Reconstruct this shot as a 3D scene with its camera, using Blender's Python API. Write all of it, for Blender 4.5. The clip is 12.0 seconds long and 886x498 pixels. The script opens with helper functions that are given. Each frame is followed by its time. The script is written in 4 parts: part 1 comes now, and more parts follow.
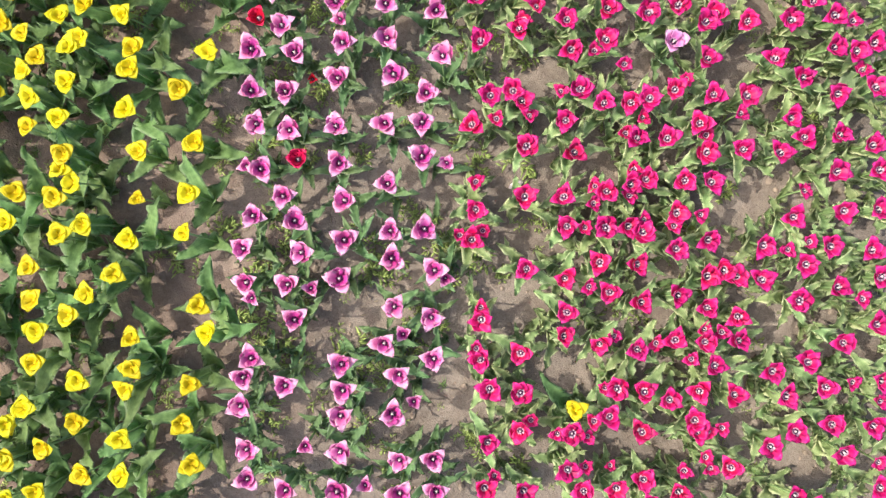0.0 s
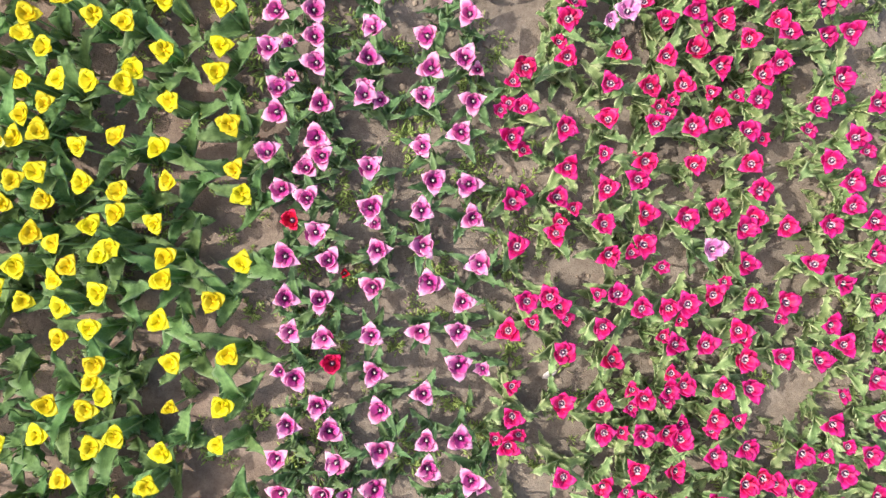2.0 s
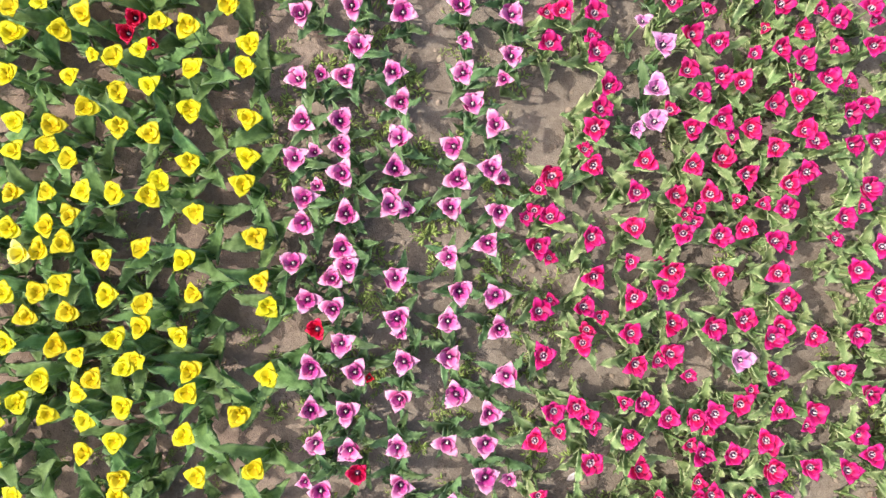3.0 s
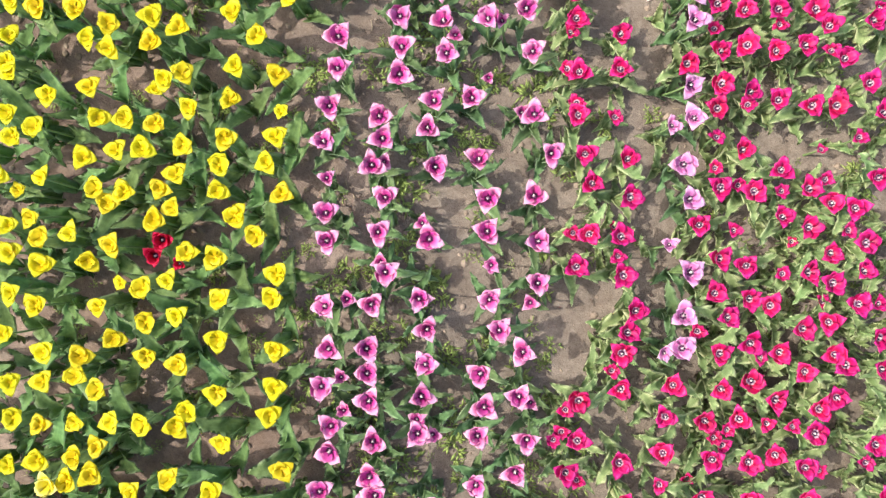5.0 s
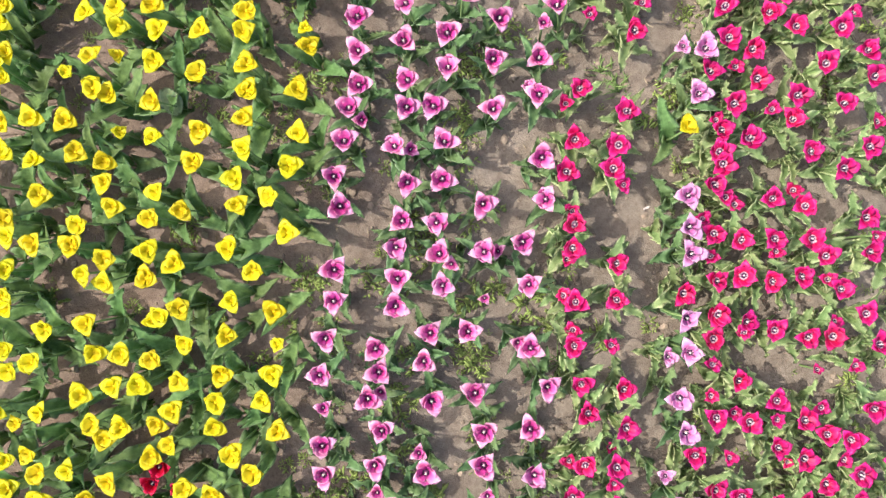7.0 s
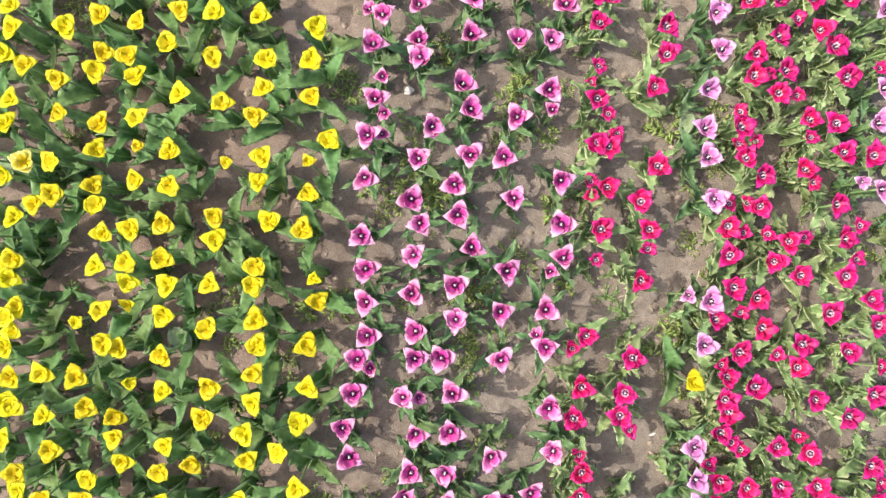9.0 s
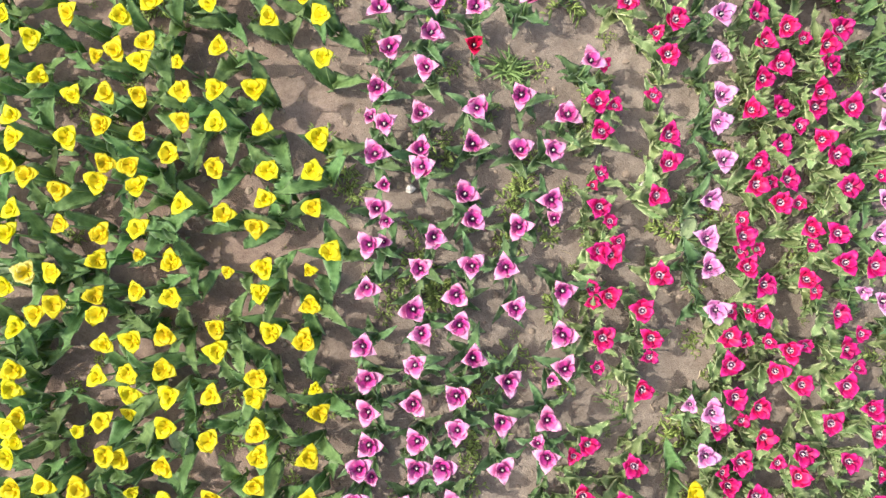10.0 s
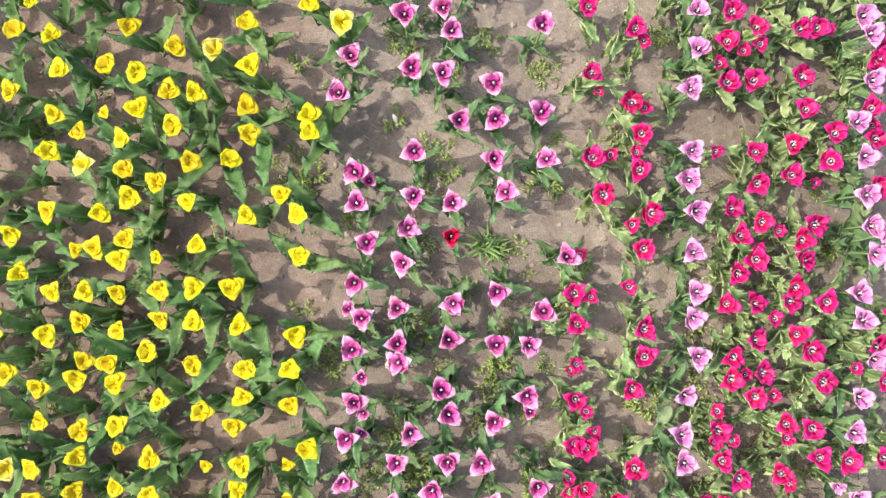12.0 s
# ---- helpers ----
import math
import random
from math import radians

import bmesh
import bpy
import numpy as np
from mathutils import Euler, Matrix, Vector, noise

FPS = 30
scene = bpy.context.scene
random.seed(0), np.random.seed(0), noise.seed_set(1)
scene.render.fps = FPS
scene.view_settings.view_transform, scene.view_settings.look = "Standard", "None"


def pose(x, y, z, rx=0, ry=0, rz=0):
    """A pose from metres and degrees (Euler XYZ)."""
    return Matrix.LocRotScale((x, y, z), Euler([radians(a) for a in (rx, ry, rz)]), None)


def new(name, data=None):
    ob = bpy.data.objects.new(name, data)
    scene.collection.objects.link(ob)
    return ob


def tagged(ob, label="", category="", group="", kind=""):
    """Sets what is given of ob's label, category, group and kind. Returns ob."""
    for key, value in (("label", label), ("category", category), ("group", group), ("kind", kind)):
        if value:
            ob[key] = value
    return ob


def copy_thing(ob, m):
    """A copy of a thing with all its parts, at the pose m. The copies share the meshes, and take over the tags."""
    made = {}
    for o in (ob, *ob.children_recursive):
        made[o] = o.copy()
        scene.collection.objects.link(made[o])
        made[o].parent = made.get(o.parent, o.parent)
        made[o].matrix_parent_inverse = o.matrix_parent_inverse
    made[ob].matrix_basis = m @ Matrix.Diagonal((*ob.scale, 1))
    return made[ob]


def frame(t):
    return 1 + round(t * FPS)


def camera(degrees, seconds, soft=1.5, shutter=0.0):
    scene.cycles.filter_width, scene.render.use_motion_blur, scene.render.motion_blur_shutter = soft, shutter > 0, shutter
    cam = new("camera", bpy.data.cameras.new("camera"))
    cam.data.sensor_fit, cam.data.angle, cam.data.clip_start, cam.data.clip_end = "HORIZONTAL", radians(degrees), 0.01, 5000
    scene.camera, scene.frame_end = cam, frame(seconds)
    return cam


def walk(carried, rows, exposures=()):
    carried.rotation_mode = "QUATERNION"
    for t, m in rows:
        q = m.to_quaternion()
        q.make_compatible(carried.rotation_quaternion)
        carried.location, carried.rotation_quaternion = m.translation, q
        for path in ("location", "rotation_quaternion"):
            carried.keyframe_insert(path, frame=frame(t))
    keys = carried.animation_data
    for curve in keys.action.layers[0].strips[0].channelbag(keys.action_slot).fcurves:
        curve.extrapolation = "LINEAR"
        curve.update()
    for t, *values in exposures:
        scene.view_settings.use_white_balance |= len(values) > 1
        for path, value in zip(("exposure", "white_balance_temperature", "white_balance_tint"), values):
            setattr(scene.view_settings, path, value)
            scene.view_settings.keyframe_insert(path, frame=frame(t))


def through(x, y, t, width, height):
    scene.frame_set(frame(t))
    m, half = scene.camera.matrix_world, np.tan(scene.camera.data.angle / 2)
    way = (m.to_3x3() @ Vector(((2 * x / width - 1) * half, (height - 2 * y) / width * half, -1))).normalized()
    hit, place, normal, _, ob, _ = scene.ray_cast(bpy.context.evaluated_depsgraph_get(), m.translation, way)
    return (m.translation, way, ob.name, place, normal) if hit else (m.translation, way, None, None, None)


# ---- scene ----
cam = camera(63.0, 12.0, soft=1.45)
PATH = [
    (0.0, pose(0.0002, 0.0000, 2.7040, 0.250, 0.998, -0.584)),
    (0.5, pose(-0.0495, 0.2036, 2.6890, -0.225, 0.375, -0.641)),
    (1.0, pose(-0.0510, 0.3567, 2.6840, 0.094, 0.892, -0.548)),
    (1.5, pose(-0.0472, 0.4990, 2.6852, 0.572, 1.646, -0.444)),
    (2.0, pose(-0.1258, 0.7137, 2.6799, -0.076, 0.724, -0.603)),
    (2.5, pose(-0.1947, 0.9076, 2.6750, -0.217, 0.136, -0.692)),
    (3.0, pose(-0.2174, 1.0624, 2.6726, 0.397, 0.548, -0.655)),
    (3.5, pose(-0.2431, 1.2515, 2.6685, 0.405, 0.683, -0.755)),
    (4.0, pose(-0.2592, 1.4377, 2.6686, 0.504, 0.879, -0.819)),
    (4.5, pose(-0.2629, 1.6046, 2.6733, 0.969, 1.188, -0.788)),
    (5.0, pose(-0.2714, 1.7794, 2.6764, 1.253, 1.141, -0.789)),
    (5.5, pose(-0.2744, 1.9633, 2.6801, 1.350, 1.026, -0.807)),
    (6.0, pose(-0.2661, 2.1589, 2.6833, 1.219, 1.045, -0.826)),
    (6.5, pose(-0.2535, 2.3709, 2.6832, 0.800, 1.111, -0.865)),
    (7.0, pose(-0.2478, 2.5811, 2.6900, 0.661, 1.115, -0.902)),
    (7.5, pose(-0.2561, 2.7891, 2.7028, 0.815, 0.973, -0.904)),
    (8.0, pose(-0.2740, 3.0086, 2.7100, 0.763, 0.735, -0.868)),
    (8.5, pose(-0.2729, 3.2177, 2.7157, 0.809, 0.830, -0.946)),
    (9.0, pose(-0.2645, 3.4142, 2.7212, 0.909, 1.005, -1.066)),
    (9.5, pose(-0.2826, 3.6149, 2.7233, 0.690, 0.666, -1.007)),
    (10.0, pose(-0.2666, 3.7992, 2.7280, 0.619, 0.920, -1.029)),
    (10.5, pose(-0.2272, 3.9664, 2.7351, 0.724, 1.466, -1.094)),
    (11.0, pose(-0.2354, 4.1381, 2.7383, 0.569, 0.880, -0.910)),
    (11.5, pose(-0.2249, 4.3050, 2.7430, 0.482, 0.545, -0.821)),
    (12.0, pose(-0.1677, 4.4629, 2.7514, 0.615, 1.084, -0.967)),
]
walk(cam, PATH, exposures=[(0.0, 1.43, 6690, 10), (12.0, 1.43, 6690, 10)])

# ---- sky and sun ----
SUN_TO = Vector((0.76, -0.05, -1.0)).normalized()
world = bpy.data.worlds.new("sky")
scene.world = world
world.use_nodes = True
wn = world.node_tree.nodes
sky = wn.new("ShaderNodeTexSky")
sky.sky_type = "NISHITA"
sky.sun_disc = False
sky.dust_density = 4.0
sky.sun_elevation = math.asin(-SUN_TO.z)
sky.sun_rotation = math.atan2(-SUN_TO.x, -SUN_TO.y)
world.node_tree.links.new(sky.outputs[0], wn["Background"].inputs[0])
wn["Background"].inputs[1].default_value = 0.15
sun_data = bpy.data.lights.new("sun", "SUN")
sun_data.energy = 1.72
sun_data.angle = radians(0.6)
sun_data.color = (1.0, 0.955, 0.89)
sun = new("sun", sun_data)
sun.rotation_euler = SUN_TO.to_track_quat("-Z", "Y").to_euler()
sun.location = (-3.0, 3.0, 8.0)


# ---- materials ----
class Mat:
    """A node material with short ways to add nodes."""

    def __init__(self, name):
        self.m = bpy.data.materials.new(name)
        self.m.use_nodes = True
        self.t = self.m.node_tree
        self.b = self.t.nodes["Principled BSDF"]

    def node(self, kind, **values):
        n = self.t.nodes.new(kind)
        for key, v in values.items():
            n.inputs[key.replace("_", " ")].default_value = v
        return n

    def link(self, a, b):
        self.t.links.new(a, b)

    def noise(self, scale, detail=3.0, coords="Object", rough=0.55):
        c = self.t.nodes.new("ShaderNodeTexCoord")
        n = self.node("ShaderNodeTexNoise", Scale=scale, Detail=detail, Roughness=rough)
        self.link(c.outputs[coords], n.inputs["Vector"])
        return n.outputs["Fac"]

    def ramp(self, fac, *stops):
        r = self.t.nodes.new("ShaderNodeValToRGB")
        e = r.color_ramp.elements
        while len(e) < len(stops):
            e.new(0.5)
        for s, (p, c) in zip(e, stops):
            s.position = p
            s.color = (*c, 1.0)
        self.link(fac, r.inputs[0])
        return r.outputs[0]

    def mix(self, fac, a, b, blend="MIX"):
        n = self.t.nodes.new("ShaderNodeMix")
        n.data_type = "RGBA"
        n.blend_type = blend
        for sock, v in ((n.inputs[0], fac), (n.inputs[6], a), (n.inputs[7], b)):
            if isinstance(v, (int, float)):
                sock.default_value = v
            elif isinstance(v, tuple):
                sock.default_value = (*v, 1.0)
            else:
                self.link(v, sock)
        return n.outputs[2]

    def math(self, op, a, b=0.0, c=0.0):
        n = self.t.nodes.new("ShaderNodeMath")
        n.operation = op
        for sock, v in zip(n.inputs, (a, b, c)):
            if isinstance(v, (int, float)):
                sock.default_value = v
            else:
                self.link(v, sock)
        return n.outputs[0]

    def uv(self):
        c = self.t.nodes.new("ShaderNodeTexCoord")
        s = self.t.nodes.new("ShaderNodeSeparateXYZ")
        self.link(c.outputs["UV"], s.inputs[0])
        return s.outputs[0], s.outputs[1]

    def chance(self):
        return self.t.nodes.new("ShaderNodeObjectInfo").outputs["Random"]

    def island(self):
        return self.t.nodes.new("ShaderNodeNewGeometry").outputs["Random Per Island"]

    def bump(self, height, strength, distance):
        n = self.node("ShaderNodeBump", Strength=strength, Distance=distance)
        self.link(height, n.inputs["Height"])
        self.link(n.outputs[0], self.b.inputs["Normal"])

    def done(self, colour, rough=0.6, spec=0.4, through=0.0):
        if isinstance(colour, tuple):
            self.b.inputs["Base Color"].default_value = (*colour, 1.0)
        else:
            self.link(colour, self.b.inputs["Base Color"])
        self.b.inputs["Roughness"].default_value = rough
        self.b.inputs["Specular IOR Level"].default_value = spec
        if through:
            tr = self.t.nodes.new("ShaderNodeBsdfTranslucent")
            if isinstance(colour, tuple):
                tr.inputs[0].default_value = (*colour, 1.0)
            else:
                self.link(colour, tr.inputs[0])
            ms = self.t.nodes.new("ShaderNodeMixShader")
            ms.inputs[0].default_value = through
            self.link(self.b.outputs[0], ms.inputs[1])
            self.link(tr.outputs[0], ms.inputs[2])
            self.link(ms.outputs[0], self.t.nodes["Material Output"].inputs["Surface"])
        return self.m


def soil_material():
    """Dry soil: greyer and smoother where it is trodden, browner under the yellow bed."""
    k = Mat("dry_soil")
    broad = k.noise(1.3, 4.0)
    grey = k.ramp(broad, (0.35, (0.188, 0.161, 0.134)), (0.65, (0.272, 0.237, 0.199)))
    brown = k.ramp(broad, (0.35, (0.200, 0.152, 0.125)), (0.65, (0.292, 0.228, 0.190)))
    c = k.t.nodes.new("ShaderNodeTexCoord")
    xyz = k.t.nodes.new("ShaderNodeSeparateXYZ")
    k.link(c.outputs["Object"], xyz.inputs[0])
    across = k.math("ADD", xyz.outputs[0], k.math("MULTIPLY_ADD", k.noise(2.5, 3.0), 0.8, 1.0))
    col = k.mix(k.ramp(k.math("ABSOLUTE", across), (0.40, (0.0, 0.0, 0.0)), (0.95, (1.0, 1.0, 1.0))), brown, grey)
    fine = k.ramp(k.noise(46.0, 5.0, rough=0.7), (0.30, (0.62, 0.59, 0.57)), (0.62, (1.08, 1.06, 1.04)))
    col = k.mix(0.7, col, fine, "MULTIPLY")
    crumbs = k.ramp(k.noise(120.0, 3.0, rough=0.6), (0.36, (0.66, 0.62, 0.59)), (0.48, (1.0, 1.0, 1.0)))
    col = k.mix(0.5, col, crumbs, "MULTIPLY")
    spots = k.ramp(k.noise(14.0, 3.0), (0.40, (0.80, 0.77, 0.74)), (0.60, (1.05, 1.04, 1.02)))
    col = k.mix(0.8, col, spots, "MULTIPLY")
    k.bump(k.math("ADD", k.noise(60.0, 6.0, rough=0.75), k.noise(180.0, 3.0)), 0.6, 0.006)
    return k.done(col, 0.95, 0.15)


def petal_material(name, inner, outer, tip, edge, rough=0.45, through=0.3, blotch=None, ring=None, vary=0.10, veined=0.7):
    """A petal: colour from its foot to its tip and across, veins, and a blotch at the foot."""
    k = Mat(name)
    across, along = k.uv()
    rim = k.math("ABSOLUTE", k.math("SUBTRACT", k.math("MULTIPLY", across, 2.0), 1.0))
    stops = [(0.18, inner), (0.52, outer), (0.92, tip)]
    if blotch:
        stops = [(0.0, blotch), (0.065, blotch)] + ([(0.105, ring), (0.14, ring)] if ring else []) + [(0.19, inner), (0.52, outer), (0.90, tip)]
    col = k.ramp(along, *stops)
    edged = k.math("MULTIPLY", k.math("POWER", rim, 2.5), k.math("GREATER_THAN", along, 0.3))
    col = k.mix(k.math("MULTIPLY", edged, 0.65), col, edge)
    comb = k.t.nodes.new("ShaderNodeCombineXYZ")
    k.link(k.math("MULTIPLY", across, 46.0), comb.inputs[0])
    k.link(k.math("MULTIPLY", along, 3.0), comb.inputs[1])
    n = k.node("ShaderNodeTexNoise", Scale=1.0, Detail=2.0)
    k.link(comb.outputs[0], n.inputs["Vector"])
    veins = k.ramp(n.outputs["Fac"], (0.35, (0.80, 0.72, 0.78)), (0.60, (1.06, 1.06, 1.06)))
    col = k.mix(veined, col, veins, "MULTIPLY")
    hue = k.node("ShaderNodeHueSaturation")
    k.link(col, hue.inputs["Color"])
    k.link(k.math("MULTIPLY_ADD", k.math("FRACT", k.math("ADD", k.chance(), k.math("MULTIPLY", k.island(), 0.4))), 2.0 * vary, 1.0 - vary), hue.inputs["Value"])
    k.link(k.math("MULTIPLY_ADD", k.chance(), 0.016, 0.492), hue.inputs["Hue"])
    k.bump(n.outputs["Fac"], 0.12, 0.002)
    return k.done(hue.outputs[0], rough, 0.35, through)


def leaf_material(name, dark, light, margin=None, through=0.40, rough=0.58):
    """A leaf with fine lengthwise veins, a bloom of wax, and a pale margin where the variety has one, else a highlight
    painted along the rim.
    """
    k = Mat(name)
    across, along = k.uv()
    col = k.mix(k.noise(22.0, 3.0), dark, light)
    comb = k.t.nodes.new("ShaderNodeCombineXYZ")
    k.link(k.math("MULTIPLY", across, 40.0), comb.inputs[0])
    k.link(k.math("MULTIPLY", along, 2.5), comb.inputs[1])
    n = k.node("ShaderNodeTexNoise", Scale=1.0, Detail=3.0)
    k.link(comb.outputs[0], n.inputs["Vector"])
    col = k.mix(0.8, col, k.ramp(n.outputs["Fac"], (0.30, (0.72, 0.76, 0.72)), (0.66, (1.15, 1.12, 1.12))), "MULTIPLY")
    col = k.mix(0.7, col, k.ramp(k.noise(55.0, 2.0), (0.38, (0.74, 0.78, 0.76)), (0.62, (1.22, 1.18, 1.24))), "MULTIPLY")
    rim = k.math("ABSOLUTE", k.math("SUBTRACT", k.math("MULTIPLY", across, 2.0), 1.0))
    if margin:
        ragged = k.math("ADD", rim, k.math("MULTIPLY", k.math("SUBTRACT", n.outputs["Fac"], 0.5), 1.1))
        col = k.mix(k.ramp(ragged, (0.50, (0.0, 0.0, 0.0)), (0.92, (0.95, 0.95, 0.95))), col, margin)
    else:
        # highlights on the leaf's edges, put into the colour as a broken pale rim
        rim_highlight = k.math("MULTIPLY", k.math("POWER", rim, 5.0), k.ramp(n.outputs["Fac"], (0.40, (0.15,) * 3), (0.60, (0.85,) * 3)))
        col = k.mix(rim_highlight, col, (0.50, 0.58, 0.44))
    hue = k.node("ShaderNodeHueSaturation")
    k.link(col, hue.inputs["Color"])
    luck = k.math("FRACT", k.math("ADD", k.chance(), k.island()))
    k.link(k.math("MULTIPLY_ADD", luck, 0.36, 0.78), hue.inputs["Value"])
    k.link(k.math("MULTIPLY_ADD", k.math("FRACT", k.math("MULTIPLY", luck, 7.0)), 0.04, 0.48), hue.inputs["Hue"])
    k.bump(n.outputs["Fac"], 0.25, 0.002)
    return k.done(hue.outputs[0], rough, 0.28, through)


def plain_material(name, a, b, scale, rough=0.7, spec=0.3, through=0.0, by_island=False):
    k = Mat(name)
    fac = k.math("MULTIPLY_ADD", k.island(), 0.5, k.math("MULTIPLY", k.noise(scale), 0.5)) if by_island else k.noise(scale, 4.0)
    k.bump(k.noise(scale * 3.0, 4.0), 0.3, 0.003)
    return k.done(k.mix(fac, a, b), rough, spec, through)


SOIL = soil_material()
PETAL = {
    "yellow": petal_material("yellow_petal", (0.88, 0.775, 0.018), (0.89, 0.810, 0.026), (0.90, 0.830, 0.045), (0.91, 0.845, 0.09), vary=0.04, through=0.68, veined=0.08, blotch=(0.88, 0.71, 0.014)),
    "cream": petal_material("cream_petal", (0.94, 0.85, 0.04), (0.95, 0.89, 0.12), (0.96, 0.92, 0.34), (0.96, 0.93, 0.50), vary=0.04, through=0.62, veined=0.1),
    "pink": petal_material("pink_petal", (0.60, 0.062, 0.33), (0.78, 0.220, 0.475), (0.87, 0.51, 0.66), (0.90, 0.60, 0.72), blotch=(0.20, 0.010, 0.12), vary=0.10, through=0.42),
    "pink_inner": petal_material("deep_pink_petal", (0.57, 0.047, 0.30), (0.70, 0.118, 0.385), (0.83, 0.35, 0.56), (0.86, 0.40, 0.60), blotch=(0.17, 0.010, 0.10), vary=0.10, through=0.36),
    "lilac": petal_material("lilac_petal", (0.66, 0.17, 0.46), (0.76, 0.31, 0.58), (0.86, 0.53, 0.73), (0.88, 0.58, 0.76), blotch=(0.08, 0.010, 0.09), ring=(0.78, 0.48, 0.68), vary=0.08, through=0.42),
    "red": petal_material("red_petal", (0.55, 0.004, 0.088), (0.67, 0.006, 0.148), (0.77, 0.030, 0.260), (0.79, 0.06, 0.29), blotch=(0.020, 0.012, 0.055), ring=(0.74, 0.54, 0.65), vary=0.14, through=0.40),
    "cherry": petal_material("cherry_petal", (0.56, 0.005, 0.040), (0.68, 0.007, 0.065), (0.80, 0.015, 0.12), (0.82, 0.03, 0.15), blotch=(0.03, 0.008, 0.02), vary=0.10, through=0.40),
}
LEAF = {
    "yellow": leaf_material("dark_leaf", (0.148, 0.285, 0.086), (0.290, 0.455, 0.174), through=0.58),
    "pink": leaf_material("green_leaf", (0.102, 0.202, 0.066), (0.215, 0.338, 0.145)),
    "red": leaf_material("cream_edged_leaf", (0.180, 0.280, 0.090), (0.310, 0.415, 0.180), margin=(0.54, 0.61, 0.33)),
}
LEAF["cream"] = LEAF["yellow"]
LEAF["lilac"] = LEAF["cherry"] = LEAF["pink"]
STEM = plain_material("stem_green", (0.15, 0.25, 0.08), (0.22, 0.32, 0.13), 30.0, 0.5, 0.4)
ANTHER = plain_material("dark_anther", (0.012, 0.008, 0.020), (0.035, 0.018, 0.045), 200.0, 0.8, 0.2)
PISTIL = plain_material("pale_pistil", (0.46, 0.44, 0.38), (0.64, 0.61, 0.55), 200.0, 0.6, 0.3)
HOLLOW = plain_material("dusky_hollow", (0.10, 0.015, 0.08), (0.26, 0.07, 0.20), 300.0, 0.7, 0.3)
ANTHER_YELLOW = plain_material("ochre_anther", (0.76, 0.52, 0.010), (0.86, 0.64, 0.015), 200.0, 0.8, 0.2)
WEED = plain_material("weed_leaf", (0.21, 0.31, 0.075), (0.40, 0.49, 0.145), 8.0, 0.55, 0.35, 0.25, by_island=True)
GRASS = plain_material("grass_blade", (0.10, 0.20, 0.05), (0.24, 0.36, 0.12), 8.0, 0.5, 0.4, 0.2, by_island=True)
PALE_LEAF = leaf_material("pale_round_leaf", (0.24, 0.36, 0.17), (0.32, 0.42, 0.23), rough=0.5)
STONE = plain_material("pale_stone", (0.55, 0.52, 0.46), (0.75, 0.72, 0.66), 60.0, 0.8, 0.3)
BLEACHED = plain_material("bleached_petal", (0.72, 0.62, 0.58), (0.86, 0.79, 0.75), 60.0, 0.7, 0.3, 0.2)
CLOD = plain_material("soil_clod", (0.18, 0.140, 0.105), (0.35, 0.285, 0.222), 50.0, 0.95, 0.1, by_island=True)
STRAW = plain_material("dry_straw", (0.24, 0.19, 0.13), (0.50, 0.42, 0.30), 40.0, 0.8, 0.2, by_island=True)


# ---- mesh helpers ----
def mesh_of(name, bm, *materials):
    me = bpy.data.meshes.new(name)
    bm.to_mesh(me)
    bm.free()
    for m in materials:
        me.materials.append(m)
    me.shade_smooth()
    return me


def part(name, me, parent, m=None, label=""):
    """Links a mesh as one object under a thing or a part."""
    ob = new(name, me)
    ob.parent = parent
    if m is not None:
        ob.matrix_basis = m
    return tagged(ob, label)


def add_sheet(bm, pts, thick, slot=0):
    """A thin closed shell over a grid of points (rows along, columns across), with UVs."""
    pts = np.asarray(pts, float)
    nu, nv, _ = pts.shape
    du = np.gradient(pts, axis=0)
    dv = np.gradient(pts, axis=1)
    nrm = np.cross(du, dv)
    nrm /= np.linalg.norm(nrm, axis=-1, keepdims=True) + 1e-9
    uv = bm.loops.layers.uv.verify()
    top = [[bm.verts.new(p) for p in row] for row in pts + nrm * thick / 2]
    low = [[top[i][j] if i in (0, nu - 1) or j in (0, nv - 1) else bm.verts.new((pts - nrm * thick / 2)[i, j]) for j in range(nv)] for i in range(nu)]
    for sheet, turned in ((top, False), (low, True)):
        for i in range(nu - 1):
            for j in range(nv - 1):
                ids = [(i, j), (i + 1, j), (i + 1, j + 1), (i, j + 1)]
                if turned:
                    ids.reverse()
                try:
                    f = bm.faces.new([sheet[a][b] for a, b in ids])
                except ValueError:
                    continue
                f.material_index = slot
                f.smooth = True
                for loop, (a, b) in zip(f.loops, ids):
                    loop[uv].uv = (b / (nv - 1), a / (nu - 1))
    return top[0]


def add_tube(bm, line, radii, sides=6, slot=0, cap=True):
    """A tube along a line of points."""
    rings = []
    for p, r in zip(line, radii):
        rings.append([bm.verts.new((p[0] + r * math.cos(a), p[1] + r * math.sin(a), p[2])) for a in (2 * math.pi * s / sides for s in range(sides))])
    for a, b in zip(rings, rings[1:]):
        for s in range(sides):
            f = bm.faces.new((a[s], a[(s + 1) % sides], b[(s + 1) % sides], b[s]))
            f.material_index = slot
            f.smooth = True
    if cap:
        f = bm.faces.new(rings[-1])
        f.material_index = slot
    return rings


